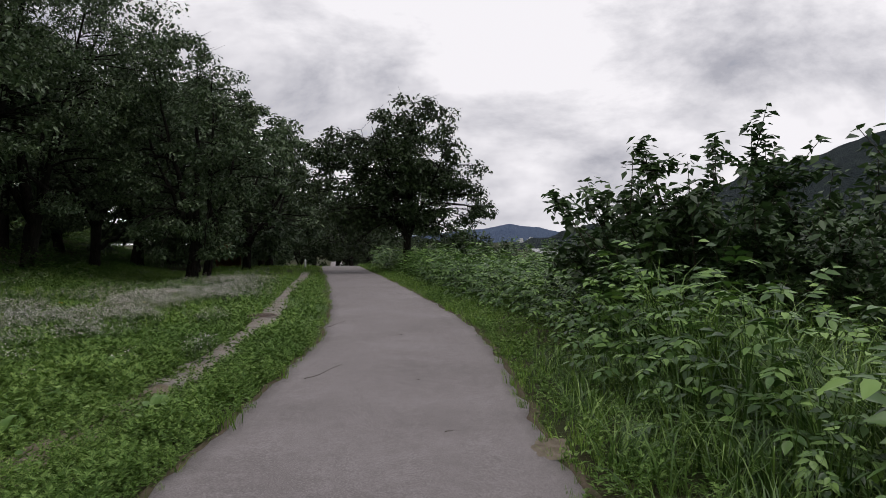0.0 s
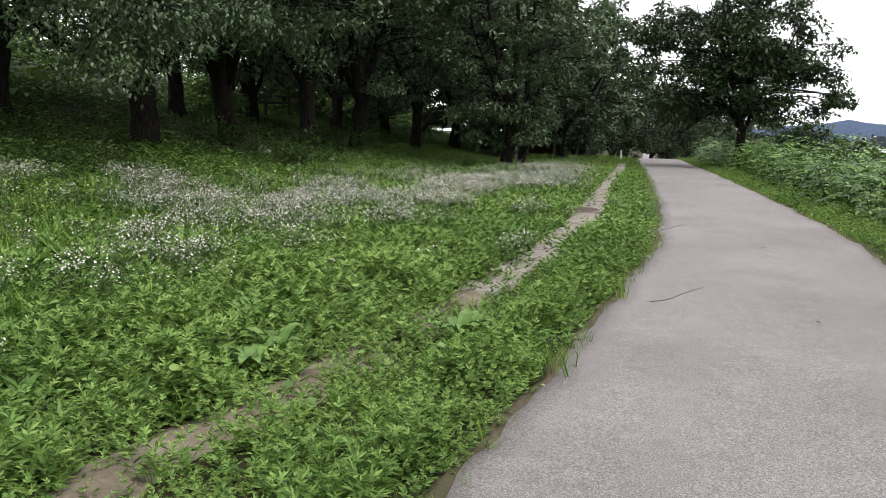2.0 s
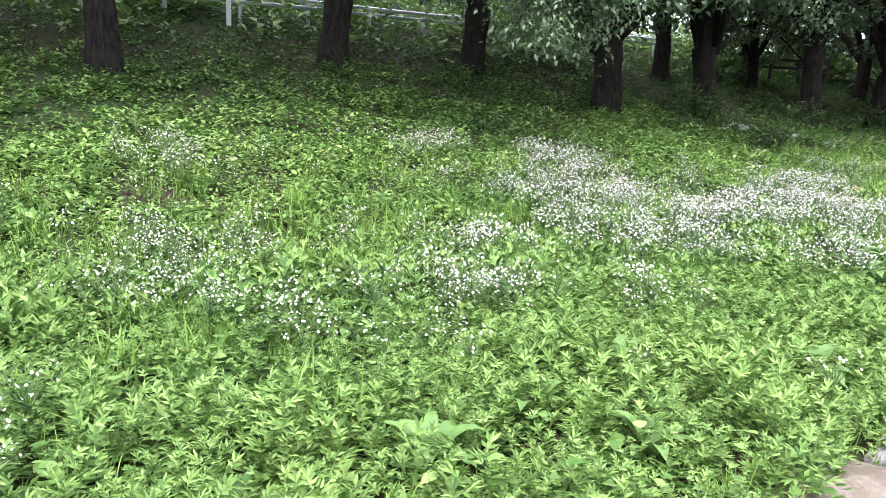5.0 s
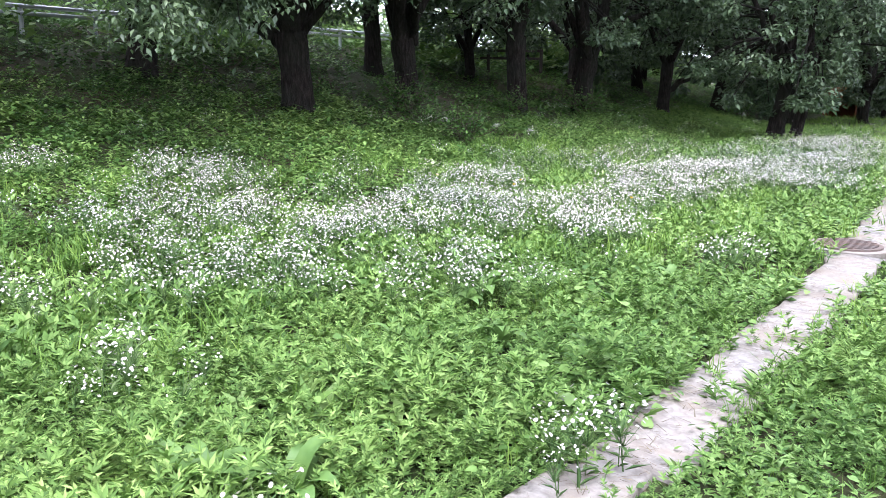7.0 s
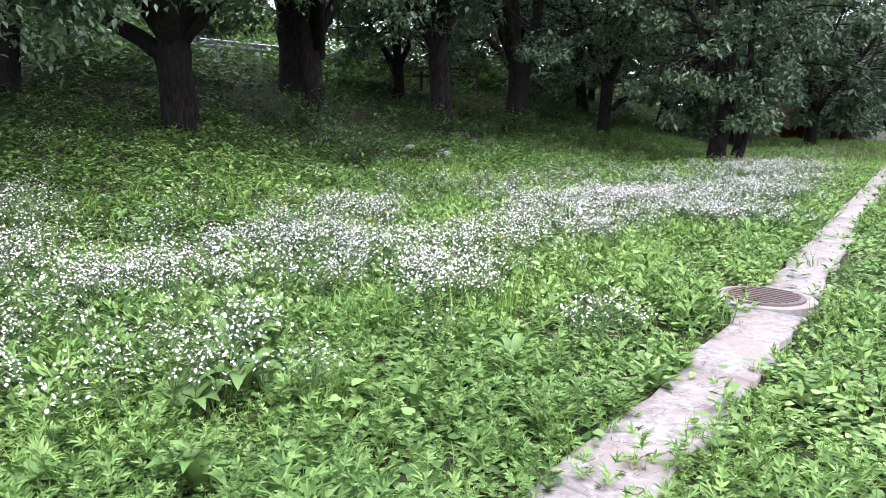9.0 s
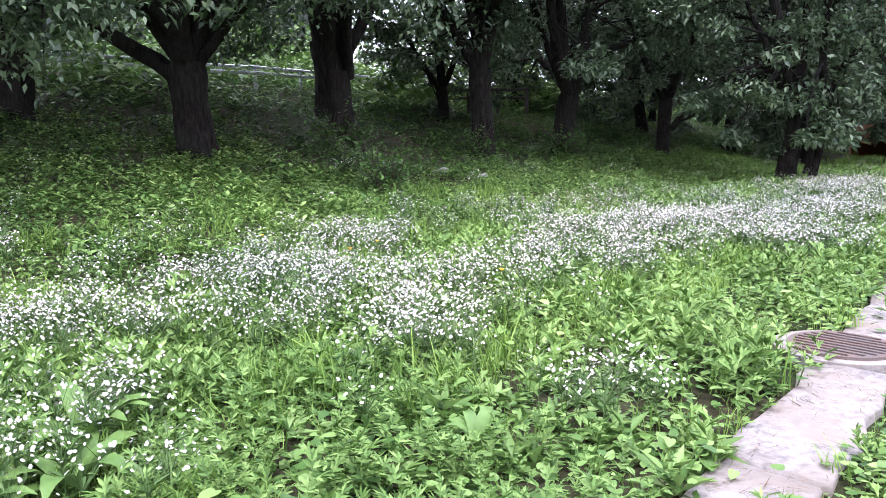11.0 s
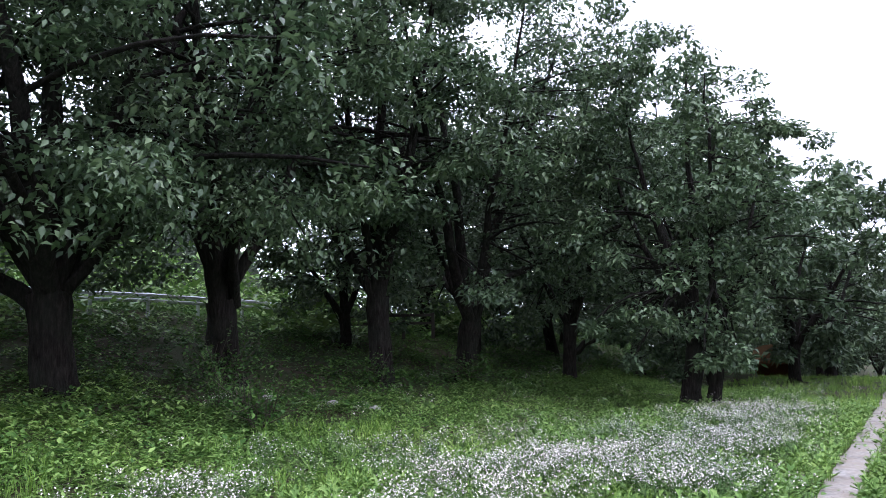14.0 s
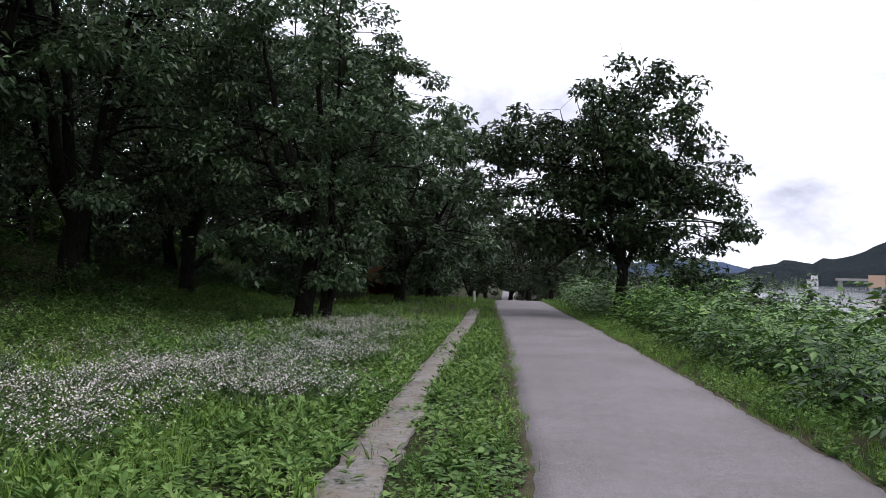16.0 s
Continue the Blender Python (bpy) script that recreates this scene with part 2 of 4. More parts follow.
def joined(sets):
    vs, fs, k = [], [], 0
    for v, f in sets:
        vs.append(v), fs.append(f + k)
        k += len(v)
    return np.concatenate(vs), np.concatenate(fs)


def box(bm, sx, sy, sz, m=Matrix(), bevel=0.0):
    r = bmesh.ops.create_cube(bm, size=1, matrix=m @ Matrix.Diagonal((sx, sy, sz, 1)))
    if bevel:
        ed = list({e for v in r["verts"] for e in v.link_edges})
        bmesh.ops.bevel(bm, geom=ed, offset=bevel, segments=1, affect="EDGES")


def rod(bm, a, b, r, seg=8):
    a, b = Vector(a), Vector(b)
    q = (b - a).to_track_quat("Z", "Y").to_matrix().to_4x4()
    bmesh.ops.create_cone(bm, cap_ends=True, segments=seg, radius1=r, radius2=r, depth=(b - a).length, matrix=Matrix.Translation((a + b) / 2) @ q)


# ---- the lie of the land ----
PATH_Y = np.array([-40, 0, 6.5, 11.1, 14.8, 20, 23, 28.4, 38, 46, 60, 120, 400.0])
PATH_X = np.array([-0.6, -1.35, -1.9, -2.3, -2.65, -3.65, -4.35, -5.6, -7.85, -9.9, -13.2, -26, -86.0])
STRIP_Y = np.array([0, 6.3, 10, 13.7, 15.4, 17.5, 19.2, 21.7, 27.7, 39, 60.0])
STRIP_X = np.array([-3.2, -3.45, -3.66, -4.1, -4.42, -4.72, -5.15, -5.72, -7.0, -9.4, -14.2])
WIDTH = 2.75


def smooth_curve(ys, xs):
    """A table of the curve through the given places, rounded."""
    t = np.arange(ys[0], ys[-1], 0.5)
    x = np.interp(t, ys, xs)
    for _ in range(6):
        x[2:-2] = (x[:-4] + x[1:-3] + x[2:-2] + x[3:-1] + x[4:]) / 5
    return t, x


PT, PX = smooth_curve(PATH_Y, PATH_X)
ST, SX = smooth_curve(STRIP_Y, STRIP_X)


def path_left(y):
    return np.interp(y, PT, PX)


def strip_left(y):
    return np.interp(y, ST, SX)


def lumps(x, y, s, seed=0.0):
    """Soft bumps of about size s metres, -1 to 1."""
    a = np.sin(x / s * 2.1 + 1.3 * np.sin(y / s * 1.7 + seed)) * np.cos(y / s * 1.9 + 0.9 * np.sin(x / s * 1.3 + 2 * seed))
    b = np.sin(x / s * 4.7 + y / s * 3.1 + seed * 3) * np.cos(y / s * 5.3 - x / s * 2.2 + seed)
    return 0.7 * a + 0.3 * b


BANK_D = np.array([-400, -60, -30, -16, -7, -4.2, -2.75, 0, 4, 7, 14, 18, 23, 27, 60, 140, 400.0])
BANK_Z = np.array([-3.2, -3.2, -3.2, -2.6, -0.45, -0.05, -0.03, -0.03, 0.0, 0.03, 1.1, 2.15, 3.3, 3.6, 4.2, 6, 8.0])


def dip(y):
    """The path runs level, then falls away past a crest."""
    return np.interp(y, [0, 55, 59, 64, 104, 112, 2000], [0, 0, -0.08, -0.34, -2.9, -3.1, -3.1])


def land(x, y):
    """Height of the ground: flat by the path, a bank up to the road, a slope down to the river."""
    x, y = np.asarray(x, float), np.asarray(y, float)
    d = path_left(y) - x
    z = np.interp(d, BANK_D, BANK_Z)
    z = np.maximum(z + dip(y), -3.2)
    rough = np.clip(np.abs(d + 1.375) - 2.2, 0, 3) / 3
    return z + rough * (0.06 * lumps(x, y, 2.6) + 0.03 * lumps(x, y, 0.9, 1.0))


def axis_steps(lo, a, b, hi, fine, grow=1.25):
    mid = list(np.arange(a, b, fine))
    up, s = [b], fine
    while up[-1] < hi:
        s *= grow
        up.append(up[-1] + s)
    dn, s = [], fine
    v = a
    while v > lo:
        s *= grow
        v -= s
        dn.append(v)
    return np.array(dn[::-1] + mid + up)


def sheet(name, xs, ys, height, mat, smooth=True):
    gx, gy = np.meshgrid(xs, ys)
    v = np.stack([gx, gy, height(gx, gy)], 2).reshape(-1, 3)
    n, m = len(xs), len(ys)
    i = (np.arange(m - 1)[:, None] * n + np.arange(n - 1)[None]).ravel()
    f = np.stack([i, i + 1, i + 1 + n, i + n], 1)
    return mesh_arrays(name, v, f, mat, None, smooth)


ground = sheet("ground", axis_steps(-900, -32, 12, 900, 0.45), axis_steps(-400, -4, 60, 1500, 0.45), land, M_SOIL)
tagged(ground, "dark soil and leaf litter under low herbs", "ground", kind="structure")

# asphalt path: a slab with a slight crown and ragged edges
ys = np.concatenate([np.arange(-30, 60, 0.12), np.arange(60, 230, 2.0)])
rag_l = 0.05 * lumps(ys, ys * 0.3, 0.5) + 0.05 * lumps(ys, ys * 0.2, 1.7, 2.0)
rag_r = 0.05 * lumps(ys, ys * 0.4, 0.45, 4.0) + 0.06 * lumps(ys, ys * 0.2, 1.4, 1.0)
xl, xr = path_left(ys) + rag_l, path_left(ys) + WIDTH + rag_r
cols = []
for k, (w, h) in enumerate([(0, -0.06), (0, 0.0), (0.08, 0.012), (0.5, 0.03), (0.92, 0.012), (1, 0.0), (1, -0.06)]):
    cols.append(np.stack([xl + (xr - xl) * w, ys, h + dip(ys)], 1))
v = np.stack(cols, 1).reshape(-1, 3)
i = (np.arange(len(ys) - 1)[:, None] * 7 + np.arange(6)[None]).ravel()
path_ob = mesh_arrays("path", v, np.stack([i, i + 1, i + 8, i + 7], 1), M_ASPHALT)
tagged(path_ob, "worn pale grey asphalt riverside path with ragged edges", "path", kind="structure")

for side, edge_x in (("left", xl), ("right", xr)):
    wv = 0.07 + 0.05 * lumps(ys, ys * 0.5, 0.6, 3.0)
    a_, b_ = (edge_x - wv - 0.05, edge_x + 0.02) if side == "left" else (edge_x - 0.02, edge_x + wv + 0.05)
    v = np.stack([np.stack([a_, ys, dip(ys) - 0.035], 1), np.stack([(a_ + b_) / 2, ys, dip(ys) + 0.008], 1), np.stack([b_, ys, dip(ys) - (0.012 if side == "left" else 0.035)], 1)], 1).reshape(-1, 3)
    i = (np.arange(len(ys) - 1)[:, None] * 3 + np.arange(2)[None]).ravel()
    tagged(mesh_arrays("path_edge", v, np.stack([i, i + 1, i + 4, i + 3], 1), M_EDGE, None, True), "crumbly brown soil along the asphalt edge", "earth", kind="structure")

gx, gy = np.meshgrid(np.linspace(-0.5, 0.35, 12), np.linspace(-0.75, 0.75, 16))
gr = np.hypot(gx / 0.42, gy / 0.72) + 0.25 * lumps(gx, gy, 0.3, 1.0)
gz = np.clip(0.022 * (1.05 - gr), -0.05, 0.02) + 0.004 * lumps(gx, gy, 0.12)
i = (np.arange(15)[:, None] * 12 + np.arange(11)[None]).ravel()
sand = mesh_arrays("sand_patch", np.stack([gx, gy, gz], 2).reshape(-1, 3), np.stack([i, i + 1, i + 13, i + 12], 1), M_EARTH, None, True)
sand.matrix_basis = pose(0.76, 7.65, 0.006) @ Matrix.Diagonal((0.36, 0.42, 0.8, 1))
tagged(sand, "washed-out sandy earth at the asphalt edge", "earth", kind="structure")

# hills, far mountain, river
def ridge(name, pts, base, depth, mat, label, seed, res=3.0, rough=0.06):
    """A wooded ridge whose crest runs through pts (x, y, z), sloping to base towards the camera's side and behind."""
    px, py, pz = (np.array([p[k] for p in pts], float) for k in range(3))
    s = np.concatenate([[0], np.cumsum(np.hypot(np.diff(px), np.diff(py)))])
    t = np.arange(0, s[-1], s[-1] / 220)
    x, y, z = np.interp(t, s, px), np.interp(t, s, py), np.interp(t, s, pz)
    top = max(pz) - base
    z = z + top * rough * (lumps(t, t * 0.2, s[-1] / 22, seed) + 0.5 * lumps(t, t * 0.7, s[-1] / 90, seed + 1) + 0.35 * lumps(t, t * 1.1, s[-1] / 210, seed + 2))
    nx, ny = -np.gradient(y), np.gradient(x)
    l = np.hypot(nx, ny)
    nx, ny = nx / l, ny / l
    rows = []
    for q in np.linspace(-1, 1, 25):
        w = 1 - abs(q) ** 1.15
        zz = base + (z - base) * w + top * 0.05 * (lumps(t + 40 * q, t * 0.3 + 90 * q, s[-1] / 30, seed) * (1 - w) * w * 4)
        rows.append(np.stack([x + nx * depth * q, y + ny * depth * q, zz], 1))
    v = np.stack(rows, 0).reshape(-1, 3)
    n = len(t)
    i = (np.arange(24)[:, None] * n + np.arange(n - 1)[None]).ravel()
    ob = mesh_arrays(name, v, np.stack([i, i + 1, i + 1 + n, i + n], 1), mat, None, True)
    return tagged(ob, label, "hill", kind="structure")


def polar(az, dist, z, ox=0.0, oy=5.0):
    """A place at az degrees right of straight ahead."""
    return (ox + dist * math.sin(radians(az)), oy + dist * math.cos(radians(az)), z)


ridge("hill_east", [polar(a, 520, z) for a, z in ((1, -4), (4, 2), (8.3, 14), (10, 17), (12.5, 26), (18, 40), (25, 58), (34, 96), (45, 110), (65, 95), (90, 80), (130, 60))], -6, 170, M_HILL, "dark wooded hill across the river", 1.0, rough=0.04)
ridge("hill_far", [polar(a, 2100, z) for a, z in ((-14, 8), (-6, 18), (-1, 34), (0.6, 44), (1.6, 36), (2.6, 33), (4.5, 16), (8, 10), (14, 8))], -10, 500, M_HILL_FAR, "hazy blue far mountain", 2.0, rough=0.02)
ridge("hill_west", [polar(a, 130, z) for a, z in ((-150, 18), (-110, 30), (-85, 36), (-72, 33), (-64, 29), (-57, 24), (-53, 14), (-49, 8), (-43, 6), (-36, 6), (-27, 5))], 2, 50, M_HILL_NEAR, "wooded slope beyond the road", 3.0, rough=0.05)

river = sheet("water", np.linspace(12, 900, 60), np.linspace(-400, 900, 60), lambda x, y: np.full_like(x, -2.75), M_WATER)
tagged(river, "calm grey river reflecting the sky", "river", kind="structure")

# concrete strip beside the path: cast lengths with open joints
slab_root = tagged(new("concrete_strip"), "weathered pale concrete kerb strip sunk in grass", "kerb strip", kind="structure")
rng = np.random.default_rng(3)


def slab(y0, y1, w):
    n = 7
    t = np.linspace(y0, y1, n)
    a, b = strip_left(t) + 0.02 * rng.standard_normal(n), strip_left(t) + w + 0.025 * rng.standard_normal(n)
    top = 0.03 + 0.006 * rng.standard_normal(n)
    v = np.concatenate([np.stack([a, t, top - 0.12], 1), np.stack([a, t, top - 0.012], 1), np.stack([a + 0.015, t, top], 1), np.stack([b - 0.015, t, top], 1), np.stack([b, t, top - 0.012], 1), np.stack([b, t, top - 0.12], 1)])
    f = [[k * n + j, k * n + j + 1, (k + 1) * n + j + 1, (k + 1) * n + j] for k in range(5) for j in range(n - 1)]
    f += [[0, n, 2 * n, 3 * n], [0, 3 * n, 4 * n, 5 * n], [n - 1, 4 * n - 1, 3 * n - 1, 2 * n - 1], [n - 1, 6 * n - 1, 5 * n - 1, 4 * n - 1]]
    return mesh_arrays("slab", v, f, M_CONCRETE, slab_root)


y = 10.4
while y < 46:
    if not 18.25 < y < 18.9:
        slab(y, min(y + 1.96, 18.2) if y < 18.2 else y + 1.96, 0.5 if 11 < y < 22 else 0.42)
    y = y + 2.0 if not (y < 18.2 < y + 2.0) else 19.0

ty = np.arange(4.5, 10.5, 0.15)
ex, ew = strip_left(ty) - 0.05 + 0.05 * lumps(ty, ty, 0.5), 0.46 + 0.1 * lumps(ty, ty * 0.7, 0.6, 2.0)
v = np.concatenate([np.stack([ex, ty, np.full_like(ty, -0.02)], 1), np.stack([ex + ew / 2, ty, 0.035 + 0.01 * lumps(ty, ty, 0.3)], 1), np.stack([ex + ew, ty, np.full_like(ty, -0.02)], 1)])
n = len(ty)
f = [[k * n + j, (k + 1) * n + j, (k + 1) * n + j + 1, k * n + j + 1] for k in range(2) for j in range(n - 1)]
tagged(mesh_arrays("earth_strip", v, f, M_EARTH, None, True), "trodden sandy earth over the buried strip", "earth", kind="structure")

# manhole cover set into a concrete collar
MH = (-4.93, 18.62)
manhole = tagged(new("manhole_cover"), "round rusty iron manhole cover in a concrete collar", "manhole cover")
manhole.location = (*MH, 0.028)
bm = bmesh.new()
bmesh.ops.create_cone(bm, cap_ends=True, segments=40, radius1=0.47, radius2=0.45, depth=0.14, matrix=Matrix.Translation((0, 0, -0.05)))
part("collar", bm, M_CONCRETE, manhole, "pale concrete collar")
bm = bmesh.new()
bmesh.ops.create_cone(bm, cap_ends=True, segments=40, radius1=0.36, radius2=0.35, depth=0.05, matrix=Matrix.Translation((0, 0, 0.015)))
part("lid", bm, M_IRON, manhole, "rusty cast iron lid")
for k in range(-4, 5):
    bm = bmesh.new()
    half = math.sqrt(0.32 ** 2 - (k * 0.07) ** 2)
    box(bm, half * 1.9, 0.022, 0.012, Matrix.Translation((0, k * 0.07, 0.046)), 0.003)
    part("rib", bm, M_IRON, manhole)


# ---- leaves and plants ----
def kite(length, width, fold=0.0, bend=0.0):
    v = np.array([(0, 0, 0), (-width / 2, 0.42 * length, fold), (0, length, bend), (width / 2, 0.42 * length, fold)], float)
    return v, np.array([(0, 2, 1), (0, 3, 2)])


def placed(t, yaw=0.0, tip=0.0, at=(0, 0, 0)):
    v, f = t
    return scatter(v, f, np.array([at], float), np.array([yaw]), np.array([1.0]), np.array([tip]))


def lobed(length, width, lobes=2, spread=0.7):
    """A leaf with side lobes."""
    sets = [kite(length, width, 0.006, -0.1 * length)]
    for k in range(lobes):
        for s in (-1, 1):
            sets.append(placed(kite(length * (0.55 - 0.1 * k), width * 0.8, 0.004, -0.05 * length), s * (spread + 0.25 * k), 0, (0, length * (0.12 + 0.22 * k), 0)))
    return joined(sets)


def fingered(length, width, pairs=2):
    """A deeply cut leaf: narrow fingers fanning out from the stalk."""
    sets = [kite(length, width, 0.004, -0.12 * length)]
    for k in range(pairs):
        for s in (-1, 1):
            sets.append(placed(kite(length * (0.62 - 0.14 * k), width * 0.85, 0.003, -0.06 * length), s * (0.5 + 0.42 * k), 0, (0, length * (0.36 - 0.2 * k), 0.002)))
    return joined(sets)


def heart_leaf(length):
    """A rounded heart-shaped leaf, folded a little along its midrib."""
    half = [(0.16, -0.1), (0.42, 0.02), (0.47, 0.3), (0.3, 0.68)]
    v = [(0, 0, 0), (0, length, -0.12 * length)]
    for s in (-1, 1):
        v += [(s * a * length, b * length, (0.09 * a - 0.08 * b) * length) for a, b in half]
    f = []
    for k, (a, b) in enumerate(((2, 5), (6, 9))):
        ring = list(range(a, b + 1)) + [1]
        f += [(0, ring[i], ring[i + 1]) if k else (0, ring[i + 1], ring[i]) for i in range(4)]
    return np.array(v, float), np.array(f)


def herb(rg, leaves, height, leaf, rise=(0.1, 0.7), reach=0.02):
    sets = []
    for k in range(leaves):
        h = height * (k + 0.4) / leaves
        sets.append(placed((leaf[0] * (1.05 - 0.45 * k / leaves), leaf[1]), k * 2.4 + rg.uniform(-0.3, 0.3), rg.uniform(*rise) + 0.4 * k / leaves, (rg.uniform(-reach, reach), rg.uniform(-reach, reach), h)))
    return joined(sets)


def stem(height, r=0.004):
    v = np.array([(-r, 0, 0), (r, 0, 0), (0, r, height), (0, -r, 0), (0, r, 0), (r, 0, height)], float)
    return v, np.array([(0, 1, 2), (3, 4, 5)])


def blade(length, width, bend, n=2):
    v = []
    for k in range(n):
        t = k / n * 0.9
        v += [(-width / 2 * (1 - t ** 2), bend * length * t ** 2.2, length * t * (1 - 0.25 * bend * t)), (width / 2 * (1 - t ** 2), bend * length * t ** 2.2, length * t * (1 - 0.25 * bend * t))]
    v.append((0, bend * length, length * (1 - 0.45 * bend)))
    f = []
    for k in range(n - 1):
        a = 2 * k
        f += [(a, a + 1, a + 3), (a, a + 3, a + 2)]
    f.append((2 * n - 2, 2 * n - 1, 2 * n))
    return np.array(v, float), np.array(f)


def spots(rg, n, x0, x1, y0, y1, keep):
    """n random places in a box of ground (x measured from the path's left edge), kept by a density between 0 and 1."""
    y = rg.uniform(y0, y1, n)
    d = rg.uniform(x0, x1, n)
    x = path_left(y) - d
    k = rg.uniform(0, 1, n) < keep(d, x, y)
    x, y = x[k], y[k]
    return np.stack([x, y, land(x, y)], 1)


def stuff(name, sets, mat, label, category):
    v, f = joined(sets)
    return tagged(mesh_arrays(name, v, f, mat), label, category, kind="stuff")


def trodden(x, y):
    """Plants stay low beside the strip and at the asphalt's edge."""
    s = x - strip_left(y)
    low = 0.5 * np.exp(-((s - 0.6) / 0.32) ** 2) * np.interp(y, [4, 5, 11, 13], [0.8, 1, 1, 0.5]) + 0.45 * np.exp(-((path_left(y) - x - 0.1) / 0.16) ** 2)
    return 1 - np.clip(low, 0, 0.65)


def cover(rg, templates, pos, lo, hi, tip=0.25):
    """Scatter a mixture of templates over the places."""
    sets, which = [], rg.integers(0, len(templates), len(pos))
    for k, (tv, tf) in enumerate(templates):
        p = pos[which == k]
        n = len(p)
        if n:
            sets.append(scatter(tv, tf, p, rg.uniform(0, 6.28, n), rg.uniform(lo, hi, n) * np.clip(1 + 0.38 * lumps(p[:, 0], p[:, 1], 0.8, 4.0) + 0.3 * lumps(p[:, 0], p[:, 1], 0.33, 6.0), 0.4, 1.8) * trodden(p[:, 0], p[:, 1]), rg.uniform(-tip, tip, n), rg.uniform(-tip, tip, n)))
    return sets


def bare_slope(x, y):
    """Worn places on the bank where the soil shows."""
    k = 1.0
    for cx, cy, r in ((-15.4, 8.0, 0.5), (-16.6, 9.6, 0.7), (-17.0, 6.8, 0.6), (-15.1, 12.5, 0.4)):
        k = k * (1 - 0.95 * np.exp(-(((x - cx) / r) ** 2 + ((y - cy) / (0.7 * r)) ** 2) ** 2))
    return k


def on_strip(x, y, pad=0.0):
    s = x - strip_left(y)
    w = np.where((y > 11) & (y < 22), 0.5, 0.42)
    bare = np.interp(y, [4.6, 5.4, 7.3, 7.6, 9.4, 9.8, 10.2, 10.5, 10.9, 11.4], [0.35, 0.8, 0.8, 0.15, 0.15, 0.8, 0.8, 0.3, 0.5, 1])
    pad = pad + np.interp(y, [11, 12.5, 15, 17], [0.05, 0.0, 0.0, 0.06])
    wob = 0.06 * lumps(y, x, 0.35, 2.0)
    hit = (s > 0.06 - pad + wob) & (s < w - 0.05 + pad + wob) & (y < 44)
    hole = np.hypot(x - MH[0], y - MH[1]) < 0.42 + pad
    return np.where(hit, bare, 0.0) * (np.random.default_rng(9).uniform(0, 1, np.shape(x)) < 0.985) + hole


def off(x, y, pad=0.0):
    return np.clip(1 - on_strip(x, y, pad) * np.interp(y, [5.0, 10.6], [0.9, 0.97]), 0, 1)


FL_Y = np.array([4, 8, 13.5, 16, 20, 25, 29, 34, 44.0])
FL_X = np.array([-5.9, -6.1, -6.1, -6.5, -7.8, -8.0, -8.4, -9.6, -12.0])


FLOWER_DRIFTS = ((-7.4, 7.5, 0.5), (-4.75, 6.25, 0.25), (-5.9, 8.5, 0.35), (-6.3, 9.7, 0.45), (-7.0, 9.5, 0.4), (-7.9, 10.65, 0.45), (-7.7, 12.5, 0.7), (-8.5, 7.9, 0.5),
                 (-11.4, 8.2, 0.6), (-6.5, 13.9, 0.5), (-10.0, 13.4, 0.8), (-8.8, 14.4, 0.7), (-11.5, 14.3, 0.5), (-9.4, 12.2, 0.45), (-9.1, 16.5, 0.75), (-7.5, 16.6, 0.55),
                 (-6.5, 16.15, 0.35), (-7.8, 17.5, 0.6), (-8.0, 19.6, 0.7), (-8.6, 21.4, 0.8), (-8.8, 23.7, 0.95), (-8.5, 26.4, 1.0), (-10.4, 18.4, 0.5), (-6.2, 7.9, 0.25),
                 (-5.75, 10.9, 0.25), (-12.4, 12.2, 0.5), (-7.3, 22.6, 0.7), (-9.2, 29.3, 0.8), (-10.2, 32.6, 0.9), (-5.25, 16.3, 0.16))


def flower_density(x, y):
    """Dense ragged drifts, with single plants thinly between them."""
    e = np.interp(y, FL_Y, FL_X) + 0.55 * lumps(x, y, 1.3, 5.0) - 0.15
    w = np.interp(y, [6, 12, 15, 20, 25, 29, 33, 40], [6.5, 6.2, 5.8, 5.0, 4.6, 3.6, 2.6, 0.8])
    s = (e - x) / w
    band = np.clip(s * 8, 0, 1) * np.clip((1 - s) * 2.2, 0, 1)
    thin_ = 0.2 * np.clip(0.3 + 1.1 * lumps(x, y, 1.5, 2.0) + 0.5 * lumps(x, y, 0.55, 3.0), 0.05, 1) * np.interp(y, [6, 11, 13, 24, 30], [0.35, 0.5, 1, 1, 0.7])
    wx, wy = x + 0.22 * lumps(x, y, 0.5, 1.0), y + 0.3 * lumps(x, y, 0.6, 4.0)
    drift = np.zeros(np.shape(x))
    for cx, cy, r in FLOWER_DRIFTS:
        drift = np.maximum(drift, np.exp(-(((wx - cx) ** 2 + (wy - cy) ** 2) / (1.35 * r) ** 2) ** 1.6))
    return np.clip(band * thin_ + drift * np.clip(0.75 + 0.6 * lumps(x, y, 0.42, 7.0), 0.15, 1) * np.interp(y, [6, 11, 13.5, 24, 28, 34], [0.4, 0.5, 1, 1, 0.6, 0.45]), 0, 1)


rg = np.random.default_rng(11)
FINGERED = fingered(0.1, 0.02)
mugwort = [herb(rg, 9, 0.21, FINGERED, (0.1, 0.7), 0.02) for _ in range(5)]
mugwort_far = [herb(rg, 7, 0.2, fingered(0.125, 0.034, 1), (0.1, 0.7), 0.03) for _ in range(4)]
vine = [herb(rg, 5, 0.12, heart_leaf(0.058), (-0.4, 0.35), 0.10) for _ in range(4)]
heart = [herb(rg, 4, 0.2, heart_leaf(0.075), (-0.6, 0.2), 0.09) for _ in range(4)]
rosette = [herb(rg, 8, 0.07, kite(0.16, 0.05, 0.012, -0.03), (0.3, 0.7)) for _ in range(3)]
